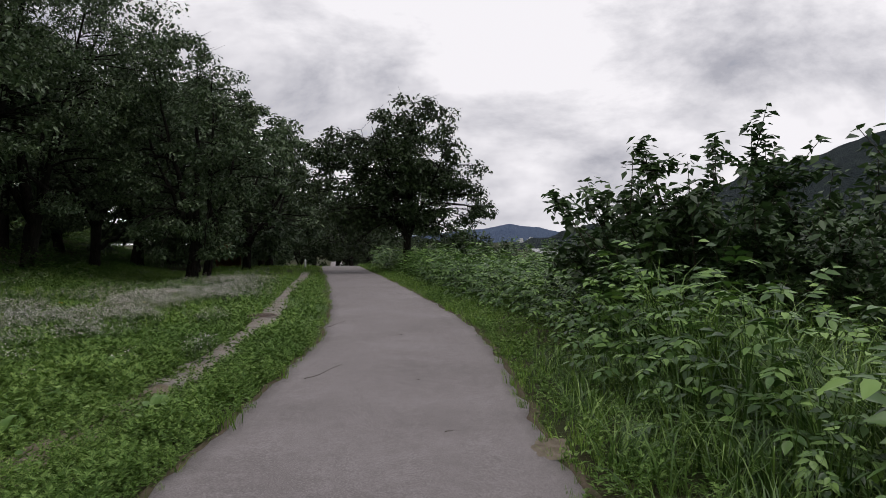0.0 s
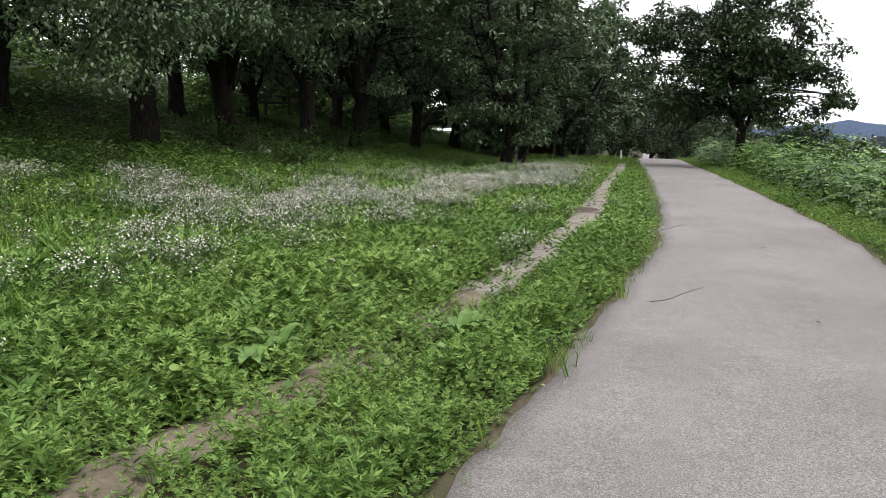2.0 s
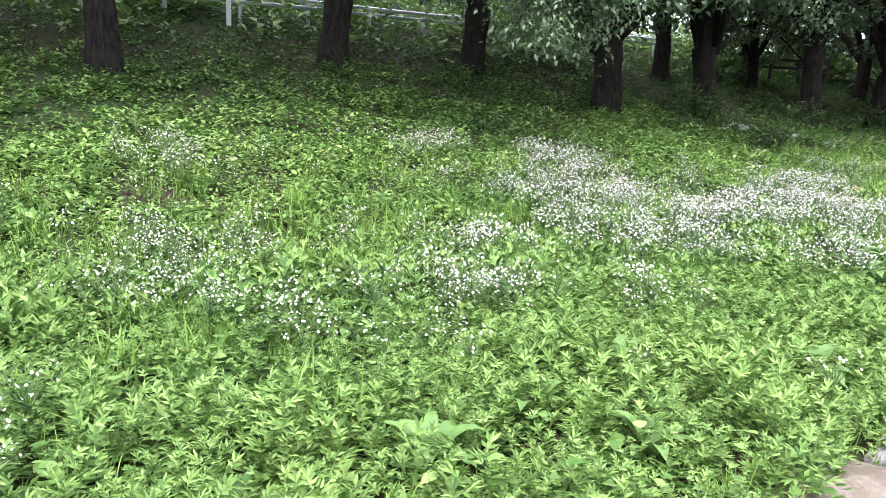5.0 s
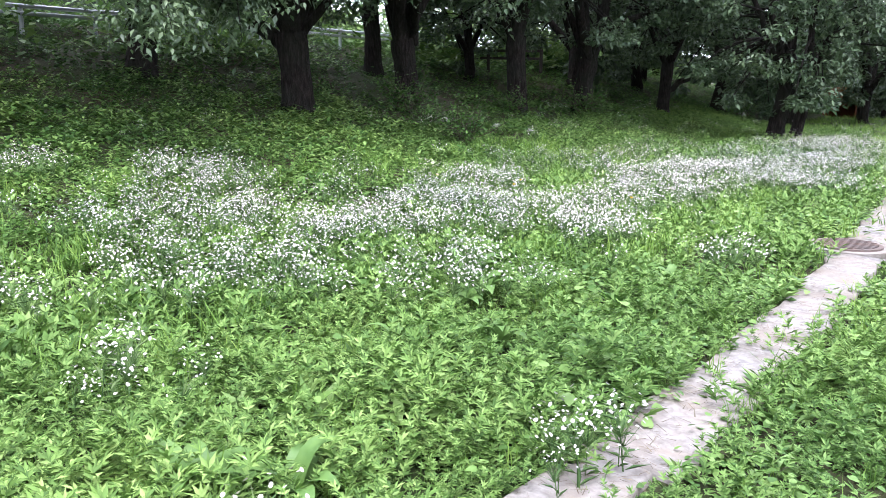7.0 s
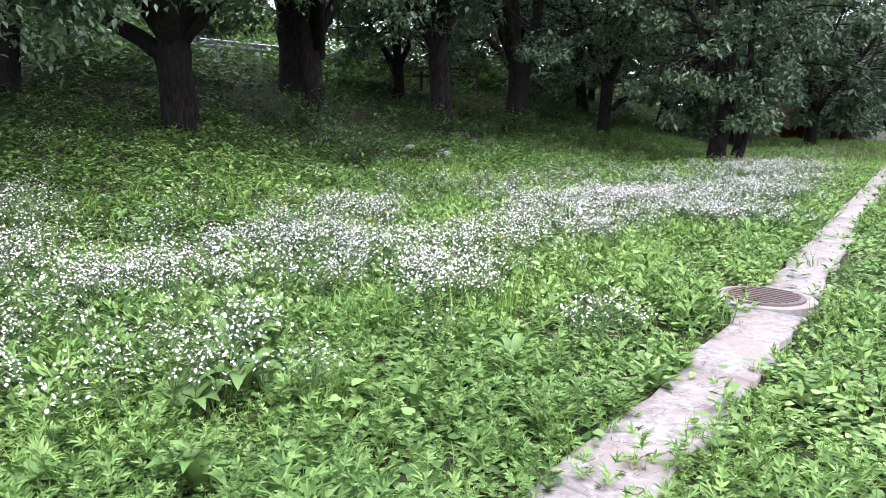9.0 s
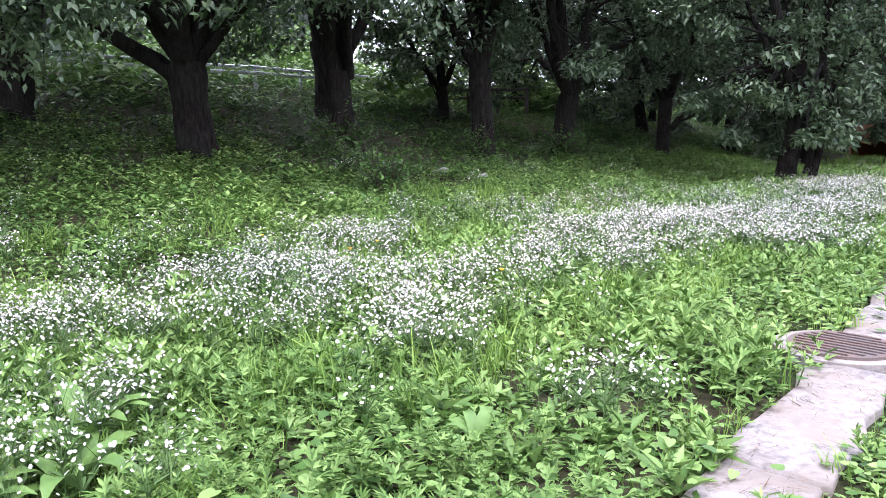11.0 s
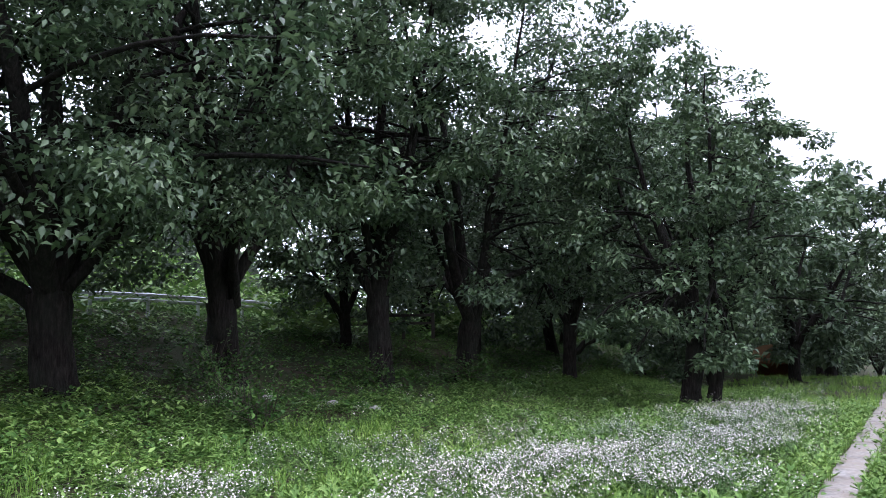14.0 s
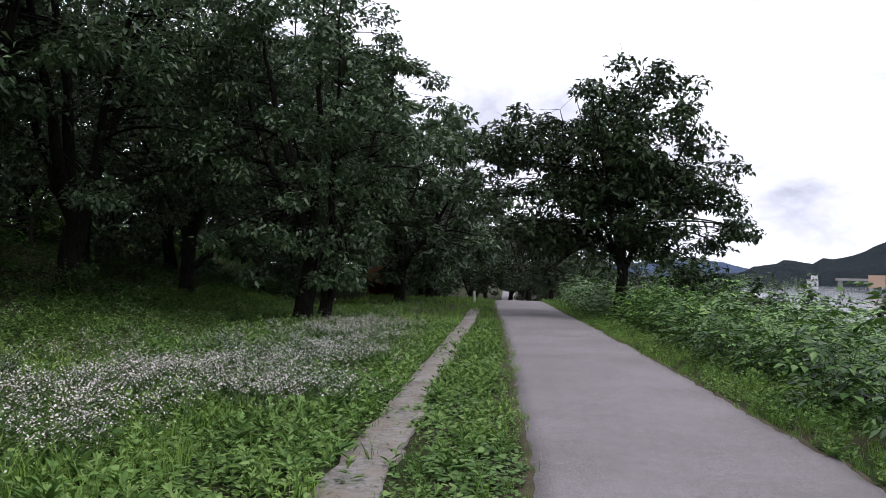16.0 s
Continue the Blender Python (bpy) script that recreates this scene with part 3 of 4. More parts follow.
sprig = [herb(rg, 6, 0.13, kite(0.075, 0.034, 0.005, -0.01), (0.0, 0.5), 0.05) for _ in range(4)]
leaflet = [herb(rg, 5, 0.12, kite(0.1, 0.052, 0.006, -0.015), (-0.1, 0.5), 0.07) for _ in range(4)]
tuft = [joined([placed(blade(rg.uniform(0.16, 0.3), 0.007, rg.uniform(0.2, 0.7)), rg.uniform(0, 6.28), 0, (rg.uniform(-0.05, 0.05), rg.uniform(-0.05, 0.05), 0)) for _ in range(9)]) for _ in range(4)]


def vine_patch(x, y):
    return np.clip(0.5 + 0.9 * lumps(x, y, 2.2, 8.0) + np.where(y > 15, 0.25, -0.35), 0, 1)


near_keep = lambda d, x, y: np.where(d < 0.05, 0, 1) * off(x, y) * (1 - 0.8 * vine_patch(x, y)) * np.interp(y, [4, 18, 26, 40], [1, 0.8, 0.5, 0.35]) * (1 - 0.75 * flower_density(x, y))
pos = spots(rg, 23000, 0.03, 6.5, -3, 36, near_keep)
pos = np.concatenate([pos, spots(rg, 7000, 0.06, 5.0, 4.5, 15.5, near_keep)])
close = (pos[:, 1] > 4) & (pos[:, 1] < 16) & (pos[:, 0] > -6.6)
stuff("mugwort", cover(rg, mugwort, pos[close], 0.65, 1.35) + cover(rg, mugwort_far, pos[~close], 0.65, 1.35), M_WEED, "low bright green mugwort leaves covering the verge", "weeds")
vine_keep = lambda d, x, y: off(x, y) * vine_patch(x, y) * np.interp(y, [4, 14, 26, 40], [0.7, 1, 0.7, 0.5]) * np.clip(1.4 - d / 6, 0.15, 1)
stuff("ground_vine", cover(rg, vine, spots(rg, 38000, 0.05, 6.5, -3, 40, vine_keep), 0.7, 1.3), M_VINE, "trailing vine with pale green heart-shaped leaves", "vines")
stuff("heart_leaf_vine", cover(rg, heart, spots(rg, 2600, 0.1, 5.5, 4, 24, lambda d, x, y: off(x, y) * np.clip(0.25 + 0.9 * lumps(x, y, 1.1, 3.0), 0.04, 1)), 0.7, 1.4), M_VINE, "large pale heart-shaped vine leaves over the herbs", "vines")
grass_keep = lambda d, x, y: off(x, y) * np.clip(0.35 + 0.5 * np.exp(-(d / 0.35) ** 2) + 0.5 * np.exp(-((x - strip_left(y) - 0.25) / 0.45) ** 2) + 0.3 * lumps(x, y, 1.3, 6.0), 0.05, 1) * np.interp(y, [4, 25, 60], [0.9, 1, 0.9])
stuff("verge_grass", cover(rg, tuft, spots(rg, 18500, -0.06, 7.5, -3, 62, grass_keep), 0.6, 1.25), M_GRASS, "fresh green grass tufts beside the path and strip", "grass")
stuff("broad_herbs", cover(rg, rosette, spots(rg, 2600, 0.2, 8, 3, 24, lambda d, x, y: off(x, y) * np.clip(0.4 + lumps(x, y, 1.4, 9.0), 0, 1)), 0.6, 1.5), M_VINE, "scattered broad-leaved herbs", "weeds")
field_keep = lambda d, x, y: np.clip((d - 3.2) / 1.5, 0, 1) * (1 - 0.35 * np.clip((d - 9) / 6, 0, 1))
stuff("field_herbs", cover(rg, sprig, spots(rg, 31000, 3.2, 11.5, -3, 44, field_keep), 0.8, 1.5), M_WEED, "knee-low green herbs among the white flowers", "weeds")
stuff("bank_herbs", cover(rg, leaflet, spots(rg, 56000, 8, 27, -4, 75, lambda d, x, y: np.clip((d - 8) / 3, 0.2, 1) * np.clip(0.75 + 0.5 * lumps(x, y, 2.0, 3.0), 0.1, 1) * np.interp(y, [2, 40, 75], [1, 0.75, 0.3]) * bare_slope(x, y)), 0.8, 1.7), M_SHADE, "herbs on the bank, greens darkened for tree shade", "weeds")

stuff("slope_herbs", cover(rg, leaflet, spots(rg, 21000, 7.5, 17, 2, 22, lambda d, x, y: np.clip(0.6 + 0.8 * lumps(x, y, 1.1, 3.0), 0.08, 1) * np.interp(d, [7.5, 9, 13, 17], [0.5, 1, 0.9, 0.4]) * bare_slope(x, y)), 0.7, 1.6), M_WEED, "rambling green herbs on the foot of the bank", "weeds")
ly = rg.uniform(11, 24, 1500)
lx = strip_left(ly) + rg.uniform(0.02, 0.48, 1500)
litter = [(np.array([(-0.002, 0, 0), (0.002, 0, 0), (0.0, 0.07, 0.004)]), np.array([(0, 1, 2)])), (np.array([(-0.0025, 0, 0), (0.0025, 0, 0), (0.01, 0.1, 0.003)]), np.array([(0, 1, 2)]))]
stuff("dry_litter", cover(rg, litter, np.stack([lx, ly, np.full(1500, 0.04)], 1), 0.5, 1.5, 0.02), M_LITTER, "dry grass stalks littering the concrete", "litter")

stuff("meadow_grass", cover(rg, tuft, spots(rg, 6500, 2.8, 9.5, 4, 24, lambda d, x, y: np.clip(0.4 + 0.9 * lumps(x, y, 0.9, 1.0), 0.05, 1)), 0.8, 1.6), M_GRASS, "thin grass standing among the meadow herbs", "grass")

# white daisy fleabane: stalks, heads
def daisy(rg, heads):
    stalks, discs = [stem(0.36)], []
    for k in range(5):
        stalks.append(placed(kite(rg.uniform(0.07, 0.12), 0.018, 0.003, -0.02), rg.uniform(0, 6.28), rg.uniform(0.1, 0.9), (0, 0, 0.05 + 0.055 * k)))
    for k in range(heads):
        a, r, h = rg.uniform(0, 6.28), rg.uniform(0.0, 1.0) ** 0.6 * 0.15, rg.uniform(0.32, 0.47)
        p = np.array([r * math.cos(a), r * math.sin(a), h - 0.4 * r])
        b = np.array([0, 0, 0.2])
        stalks.append((np.array([b + (-0.003, 0, 0), b + (0.003, 0, 0), p]), np.array([(0, 1, 2)])))
        q, w = rg.uniform(0, 1), rg.uniform(0.006, 0.0098)
        ring = [p + w * np.array([math.cos(q + i * 0.8976), math.sin(q + i * 0.8976), 0.3]) for i in range(7)]
        v = np.array([p, *ring])
        v[:, 2] += (v[:, 0] - p[0]) * rg.uniform(-0.9, 0.9) + (v[:, 1] - p[1]) * rg.uniform(-0.9, 0.9)
        discs.append((v, np.array([(0, 1 + i, 1 + (i + 1) % 7) for i in range(7)])))
    return joined(stalks), joined(discs)


pos = spots(rg, 31000, 1.5, 12.5, 5, 44, lambda d, x, y: np.maximum(flower_density(x, y), 0.006 * np.clip(d - 1.5, 0, 1)))
extra = np.stack([-3.75 + rg.normal(0, 0.12, 9), 12.15 + rg.normal(0, 0.22, 9)], 1)
pos = np.concatenate([pos, np.column_stack([extra, land(extra[:, 0], extra[:, 1])])])
kinds = [daisy(rg, 22) for _ in range(5)]
which = rg.integers(0, 5, len(pos))
st, hd = [], []
for k in range(5):
    p = pos[which == k]
    n = len(p)
    yaw, size, tip, lean = rg.uniform(0, 6.28, n), rg.uniform(0.75, 1.2, n), rg.uniform(-0.15, 0.15, n), rg.uniform(-0.15, 0.15, n)
    st.append(scatter(*kinds[k][0], p, yaw, size, tip, lean))
    hd.append(scatter(*kinds[k][1], p, yaw, size, tip, lean))
stuff("fleabane_stalks", st, M_STALK, "thin green stalks of wild daisies", "flower stalks")
stuff("fleabane_flowers", hd, M_PETAL, "drifts of small white wild daisies", "flowers")

# a few yellow coneflowers among them
def yellow_flower(x, y):
    root = tagged(new("yellow_flower"), "single yellow flower on a green stalk", "flower", "yellow flowers in the field")
    root.location = (x, y, float(land(x, y)))
    mesh_arrays("stalk", *stem(0.5, 0.005), M_STALK, root)
    p = [placed(kite(0.032, 0.015, 0.003, 0.008), k * 0.6283, 0.5, (0, 0, 0.5)) for k in range(10)]
    mesh_arrays("petals", *joined(p), M_YELLOW, root)


for x, y in ((-9.85, 16.9), (-9.0, 17.7), (-8.6, 17.1), (-7.0, 17.4)):
    yellow_flower(x, y)


# dock and other large-leaved plants by the strip
def dock(x, y, size, seed):
    r = np.random.default_rng(seed)
    root = tagged(new("dock_plant"), "broad dock plant with long wavy green leaves", "plant", "dock plants in the verge")
    root.location = (x, y, float(land(x, y)))
    for k in range(9):
        L, w = size * r.uniform(0.7, 1.1), size * r.uniform(0.22, 0.3)
        v, f, n = [], [], 6
        for j in range(n + 1):
            t = j / n
            ww = w * math.sin(math.pi * min(1, 0.12 + 0.88 * t)) ** 0.8 * (1 if j < n else 0.05)
            rise = 1.35 * L * t - 0.95 * L * t ** 2.2
            wob = 0.05 * w * math.sin(9 * t + k)
            v += [(-ww / 2, L * 0.85 * t, rise + 0.12 * ww + wob), (0, L * 0.85 * t, rise), (ww / 2, L * 0.85 * t, rise + 0.12 * ww - wob)]
        for j in range(n):
            a = 3 * j
            f += [(a, a + 1, a + 4, a + 3), (a + 1, a + 2, a + 5, a + 4)]
        q = placed((np.array(v), np.array(f)), k * 2.4 + r.uniform(-0.3, 0.3), r.uniform(-0.1, 0.35), (0, 0, 0.01))
        mesh_arrays("leaf", *q, M_DOCK, root, True)


for k, (x, y, s) in enumerate(((-3.95, 7.35, 0.36), (-3.7, 7.65, 0.32), (-2.9, 8.75, 0.3), (-6.5, 14.15, 0.46), (-6.2, 14.0, 0.4), (-5.4, 15.6, 0.26), (-4.35, 8.2, 0.34), (-4.1, 9.3, 0.3), (-5.1, 9.9, 0.34), (-4.75, 10.7, 0.4), (-4.5, 11.0, 0.36), (-5.6, 12.6, 0.38), (-6.1, 13.6, 0.36), (-5.3, 13.2, 0.3), (-7.3, 13.6, 0.34), (-3.7, 7.4, 0.3), (-2.9, 9.0, 0.25), (-4.6, 8.9, 0.33))):
    dock(x, y, s * 1.02, 40 + k)


# ---- trees ----
def tube(path, radii, sides=7):
    path, n = np.asarray(path, float), len(path)
    d = np.gradient(path, axis=0)
    d /= np.linalg.norm(d, axis=1)[:, None] + 1e-9
    up = np.where(np.abs(d[:, 2:3]) > 0.9, np.array([[1.0, 0, 0]]), np.array([[0, 0, 1.0]]))
    a = np.cross(d, up)
    a /= np.linalg.norm(a, axis=1)[:, None]
    b = np.cross(d, a)
    ang = np.arange(sides) * 2 * np.pi / sides
    v = path[:, None] + np.asarray(radii)[:, None, None] * (np.cos(ang)[None, :, None] * a[:, None] + np.sin(ang)[None, :, None] * b[:, None])
    i = (np.arange(n - 1)[:, None] * sides + np.arange(sides)[None]).ravel()
    j = (np.arange(n - 1)[:, None] * sides + (np.arange(sides) + 1)[None] % sides).ravel()
    return v.reshape(-1, 3), np.stack([i, j, j + sides, i + sides], 1)


def wander(r, start, way, length, n, bend, lift):
    p, d, out_ = np.array(start, float), np.array(way, float), []
    d /= np.linalg.norm(d)
    for _ in range(n + 1):
        out_.append(p.copy())
        d = d + r.normal(0, bend, 3) + (0, 0, lift)
        d /= np.linalg.norm(d)
        p = p + d * length / n
    return np.array(out_)


def tree(seed, high, wide, girth, fork, bottom, leaves, leaf, mat, label, category="tree", limbs=5, clumps=150, twins=0, uneven=0.22, lobes=()):
    """A broadleaved tree: flared trunk, limbs that reach into the crown, branches out to leafy clumps, and single leaves."""
    r = np.random.default_rng(seed)
    root = tagged(new("tree"), label, category)
    trunks = []
    for q in range(1 + twins):
        lean = r.normal(0, 0.07, 2) + (0.25 * q, -0.12 * q)
        tp = wander(r, (0.45 * q, 0.2 * q, -0.3), (*lean, 1), fork + 0.5, 8, 0.04, 0.02)
        tr = girth * (1 - 0.3 * q) * np.array([1.6, 1.28, 1.1, 1.02, 0.98, 0.95, 0.98, 1.04, 1.0])
        v, f = tube(tp, tr, 14)
        ang = np.tile(np.arange(14) * 2 * np.pi / 14, 9)
        axis = np.repeat(tp, 14, 0)
        k = 1 + 0.10 * np.sin(ang * 4 + seed) * np.clip(1.5 - axis[:, 2] / max(fork, 0.5), 0.2, 1) + 0.06 * np.sin(ang * 3 + axis[:, 2] * 3.1) + 0.04 * np.sin(ang * 6 + axis[:, 2] * 7)
        mesh_arrays("trunk", axis + (v - axis) * k[:, None], f, M_BARK, root, True)
        trunks.append(tp)
    mid = np.array([0, 0, (high + bottom) / 2])
    half = np.array([wide, wide, (high - bottom) / 2])

    def edge(d):
        return 1 + uneven * (np.sin(d[:, 0] * 3.1 + seed) * np.cos(d[:, 1] * 2.7 + seed * 2) + 0.6 * np.sin(d[:, 2] * 5 + d[:, 0] * 4 + seed))

    nodes, rad = [], []
    limb_sets = []
    for q in range(limbs):
        tp = trunks[q % len(trunks)]
        az = q * 2.4 + r.uniform(-0.4, 0.4)
        el = (1.35, 0.35, 0.75, 0.5, 0.95, 0.6, 0.25, 0.85)[q % 8] + r.uniform(-0.1, 0.1)
        goal = mid + half * 0.82 * np.array([math.cos(el) * math.cos(az), math.cos(el) * math.sin(az), math.sin(el) * 0.95])
        a = tp[-1] - (0, 0, r.uniform(0.0, 0.35))
        t = np.linspace(0, 1, 12)[:, None]
        ctrl = a + (goal - a) * 0.45 + np.array([0, 0, (0.0 if q else 0.1) * np.linalg.norm(goal - a)])
        lp = (1 - t) ** 2 * a + 2 * t * (1 - t) * ctrl + t ** 2 * goal
        lp[1:] += np.cumsum(r.normal(0, 0.055, (11, 3)), 0)
        lr = girth * (0.66 if q < 3 else 0.5) * np.linspace(1, 0.1, 12) ** 0.9
        limb_sets.append([tube(lp, lr, 8)])
        nodes.append(lp), rad.append(lr)
    d = r.normal(0, 1, (clumps, 3))
    d /= np.linalg.norm(d, axis=1)[:, None]
    c = mid + half * d * (edge(d) * r.uniform(0.3, 1.0, clumps) ** 0.45)[:, None]
    if lobes:
        share = np.cumsum([l[6] for l in lobes])
        which_ = np.minimum(np.searchsorted(share, r.uniform(0, share[-1], clumps)), len(lobes) - 1)
        at, size = np.array([l[:3] for l in lobes])[which_], np.array([(l[3], l[4], l[5]) for l in lobes])[which_]
        c = at + size * d * (edge(d) * r.uniform(0.2, 1.0, clumps) ** 0.4)[:, None]
    c[:, 2] = np.maximum(c[:, 2], bottom * 0.8 + 0.4 * r.uniform(0, 1, clumps))
    alln = np.concatenate([n_[3:] for n_ in nodes])
    allr = np.concatenate([n_[3:] for n_ in rad])
    owner = np.repeat(np.arange(limbs), 9)
    for p in c:
        w = np.linalg.norm(alln - p, axis=1) + 0.6 * np.clip(alln[:, 2] - p[2], 0, 9)
        k = int(np.argmin(w))
        a = alln[k]
        t = np.linspace(0, 1, 5)[:, None]
        ctrl = (a + p) / 2 + r.normal(0, 0.15, 3) + (0, 0, 0.12 * np.linalg.norm(p - a))
        bp = (1 - t) ** 2 * a + 2 * t * (1 - t) * ctrl + t ** 2 * p
        limb_sets[owner[k]].append(tube(bp, min(allr[k] * 0.6, 0.02 + 0.012 * np.linalg.norm(p - a)) * np.linspace(1, 0.25, 5), 4))
        for _ in range(2):
            e = p + r.normal(0, 0.45, 3) * (1, 1, 0.6)
            limb_sets[owner[k]].append(tube(np.array([bp[3], (bp[3] + e) / 2 + (0, 0, 0.08), e]), np.array([0.012, 0.008, 0.004]), 3))
    for s in limb_sets:
        mesh_arrays("limb", *joined(s), M_BARK, root, True)
    n = leaves
    pick = r.integers(0, clumps, n)
    off_ = r.normal(0, 1, (n, 3))
    off_ /= np.linalg.norm(off_, axis=1)[:, None]
    spread = wide / 5 * r.uniform(0.45, 1.0, clumps)[pick]
    p = c[pick] + off_ * (spread * r.uniform(0.1, 1, n) ** 0.5)[:, None] * (1.05, 1.05, 0.6)
    p[:, 2] -= 0.25 * np.hypot(off_[:, 0], off_[:, 1]) * spread
    tv, tf = kite(1.0, 0.5, 0.06, -0.14)
    lv, lf = scatter(tv, tf, p, r.uniform(0, 6.28, n), leaf * r.uniform(0.65, 1.25, n), r.uniform(-1.2, 0.4, n), r.uniform(-0.7, 0.7, n))
    mesh_arrays("crown", lv, lf, mat, root)
    return root


def shrub(seed, high, wide, stems, leaves, leaf, mat, label, upright=0.6):
    """A many-stemmed shrub: leafy shoots from one base."""
    r = np.random.default_rng(seed)
    root = tagged(new("shrub"), label, "shrub")
    lv = []
    for q in range(stems):
        az, out_ = r.uniform(0, 6.28), wide * r.uniform(0.1, 1) ** 0.7
        hh = high * r.uniform(0.55, 1.0) * (1 - 0.35 * out_ / wide)
        goal = np.array([out_ * math.cos(az), out_ * math.sin(az), hh])
        t = np.linspace(0, 1, 9)[:, None]
        ctrl = goal * (0.75, 0.75, 0.45) if r.uniform() < upright else goal * (0.5, 0.5, 0.7)
        lp = 2 * t * (1 - t) * ctrl + t ** 2 * goal + np.cumsum(r.normal(0, 0.02, (9, 3)), 0)
        lp[0] = (0.1 * math.cos(az), 0.1 * math.sin(az), -0.2)
        sets = [tube(lp, np.linspace(0.028, 0.005, 9), 5)]
        tips = [lp[3:]]
        for _ in range(6):
            k = r.integers(2, 8)
            e = lp[k] + r.normal(0, 0.4, 3) + (0.15 * math.cos(az), 0.15 * math.sin(az), 0.35)
            m_ = (lp[k] + e) / 2 + (0, 0, -0.06)
            sets.append(tube(np.array([lp[k], m_, e]), np.array([0.012, 0.009, 0.004]), 4))
            tips.append(np.array([lp[k], m_, e]))
        mesh_arrays("stem", *joined(sets), M_TWIG, root, True)
        pts = np.concatenate([np.array([tp[0] + (tp[-1] - tp[0]) * u if len(tp) == 3 else tp[min(len(tp) - 1, int(u * len(tp)))] for u in r.uniform(0, 1, leaves // stems // 7)]) for tp in tips])
        lv.append(pts + r.normal(0, 0.07, pts.shape))
    p = np.concatenate(lv)
    n = len(p)
    tv, tf = joined([kite(1.0, 0.62, 0.05, -0.15)])
    q = scatter(tv, tf, p, r.uniform(0, 6.28, n), leaf * r.uniform(0.6, 1.3, n), r.uniform(-0.9, 0.6, n), r.uniform(-0.6, 0.6, n))
    mesh_arrays("foliage", *q, mat, root)
    return root


def set_tree(ob, x, y, rz=0.0, s=1.0):
    ob.matrix_basis = pose(x, y, float(land(x, y)), 0, 0, rz) @ Matrix.Scale(s, 4)
    return ob


def copy_tree(ob, x, y, rz=0.0, s=1.0):
    c = copy_thing(ob, pose(x, y, float(land(x, y)), 0, 0, rz))
    c.scale = (s, s, s)
    return c


CHERRY = "old cherry tree with a thick dark forked trunk on the bank"
ROW = "cherry trees along the bank"
near_a = tagged(tree(21, 13.0, 6.6, 0.37, 1.6, 2.1, 28000, 0.19, M_LEAF, CHERRY, clumps=150), group=ROW)
near_b = tagged(tree(22, 14.0, 6.2, 0.31, 1.7, 2.7, 27000, 0.19, M_LEAF, CHERRY, limbs=6, clumps=150), group=ROW)
near_c = tagged(tree(23, 14.2, 5.3, 0.28, 2.1, 2.6, 25000, 0.2, M_LEAF, CHERRY, limbs=5, clumps=140), group=ROW)
near_f = tagged(tree(24, 10.7, 3.7, 0.25, 1.5, 1.3, 27000, 0.19, M_LEAF, "leafy cherry tree with twin trunks and low drooping foliage", limbs=6, twins=1, clumps=200), group=ROW)
far_a = tagged(tree(25, 12.4, 5.8, 0.3, 1.7, 1.0, 10000, 0.36, M_LEAF, CHERRY, clumps=110), group=ROW)
far_b = tagged(tree(26, 10.5, 4.8, 0.26, 1.5, 0.8, 10000, 0.35, M_LEAF, "cherry tree with dark dense foliage beside the path", clumps=80), group=ROW)
row_trees = []
set_tree(near_a, -17.8, 19.9, 200)
set_tree(near_b, -18.0, 23.7, 40)
set_tree(near_c, -18.4, 28.3, 80)
set_tree(near_f, -13.0, 34.8, 0)
set_tree(far_a, -19.8, 44.0, 0)
set_tree(far_b, -16.6, 44.5, 0)
for ob, x, y, rz, s in ((near_b, -18.4, 31.6, 150, 0.95), (near_c, -18.8, 37.6, 210, 0.86), (near_b, -19.5, 13.1, 300, 1.05), (near_a, -20.2, 17.2, 20, 0.9),
                        (far_a, -24.0, 38.5, 70, 0.9), (far_a, -29.0, 41.0, 220, 0.9), (far_a, -25.5, 46.0, 160, 0.9), (near_c, -22.8, 26.2, 20, 0.95), (far_a, -23.4, 31.3, 120, 0.6), (near_c, -18.0, 8.0, 100, 1.0), (far_a, -19.0, 3.0, 250, 1.05),
                        (far_a, -20.8, 51.0, 10, 0.95), 
                        (far_b, -15.9, 51.0, 220, 1.0), (far_b, -16.6, 58.0, 100, 0.9), (far_a, -23.5, 58.0, 60, 0.95), (far_b, -19.2, 65.0, 20, 0.95), (far_a, -27.0, 68.0, 200, 1.0),
                        (far_b, -21.0, 73.0, 90, 0.95), (far_a, -29.5, 80.0, 300, 1.0), (far_b, -24.0, 83.0, 45, 1.0), (far_b, -27.5, 93.0, 145, 1.05), (far_b, -33.0, 46.0, 60, 0.8), (far_b, -29.0, 52.0, 160, 0.8), (far_b, -33.0, 60.0, 260, 0.9), (far_a, -32.0, 97.0, 145, 1.0), (far_b, -32.0, 104.0, 10, 1.1), (far_a, -37.0, 115.0, 80, 1.1), (far_b, -37.5, 124.0, 190, 1.1), (far_a, -18.5, -3.0, 130, 1.0), (far_a, -20.5, -9.0, 30, 1.0)):
    row_trees.append(copy_tree(ob, x, y, rz, s))

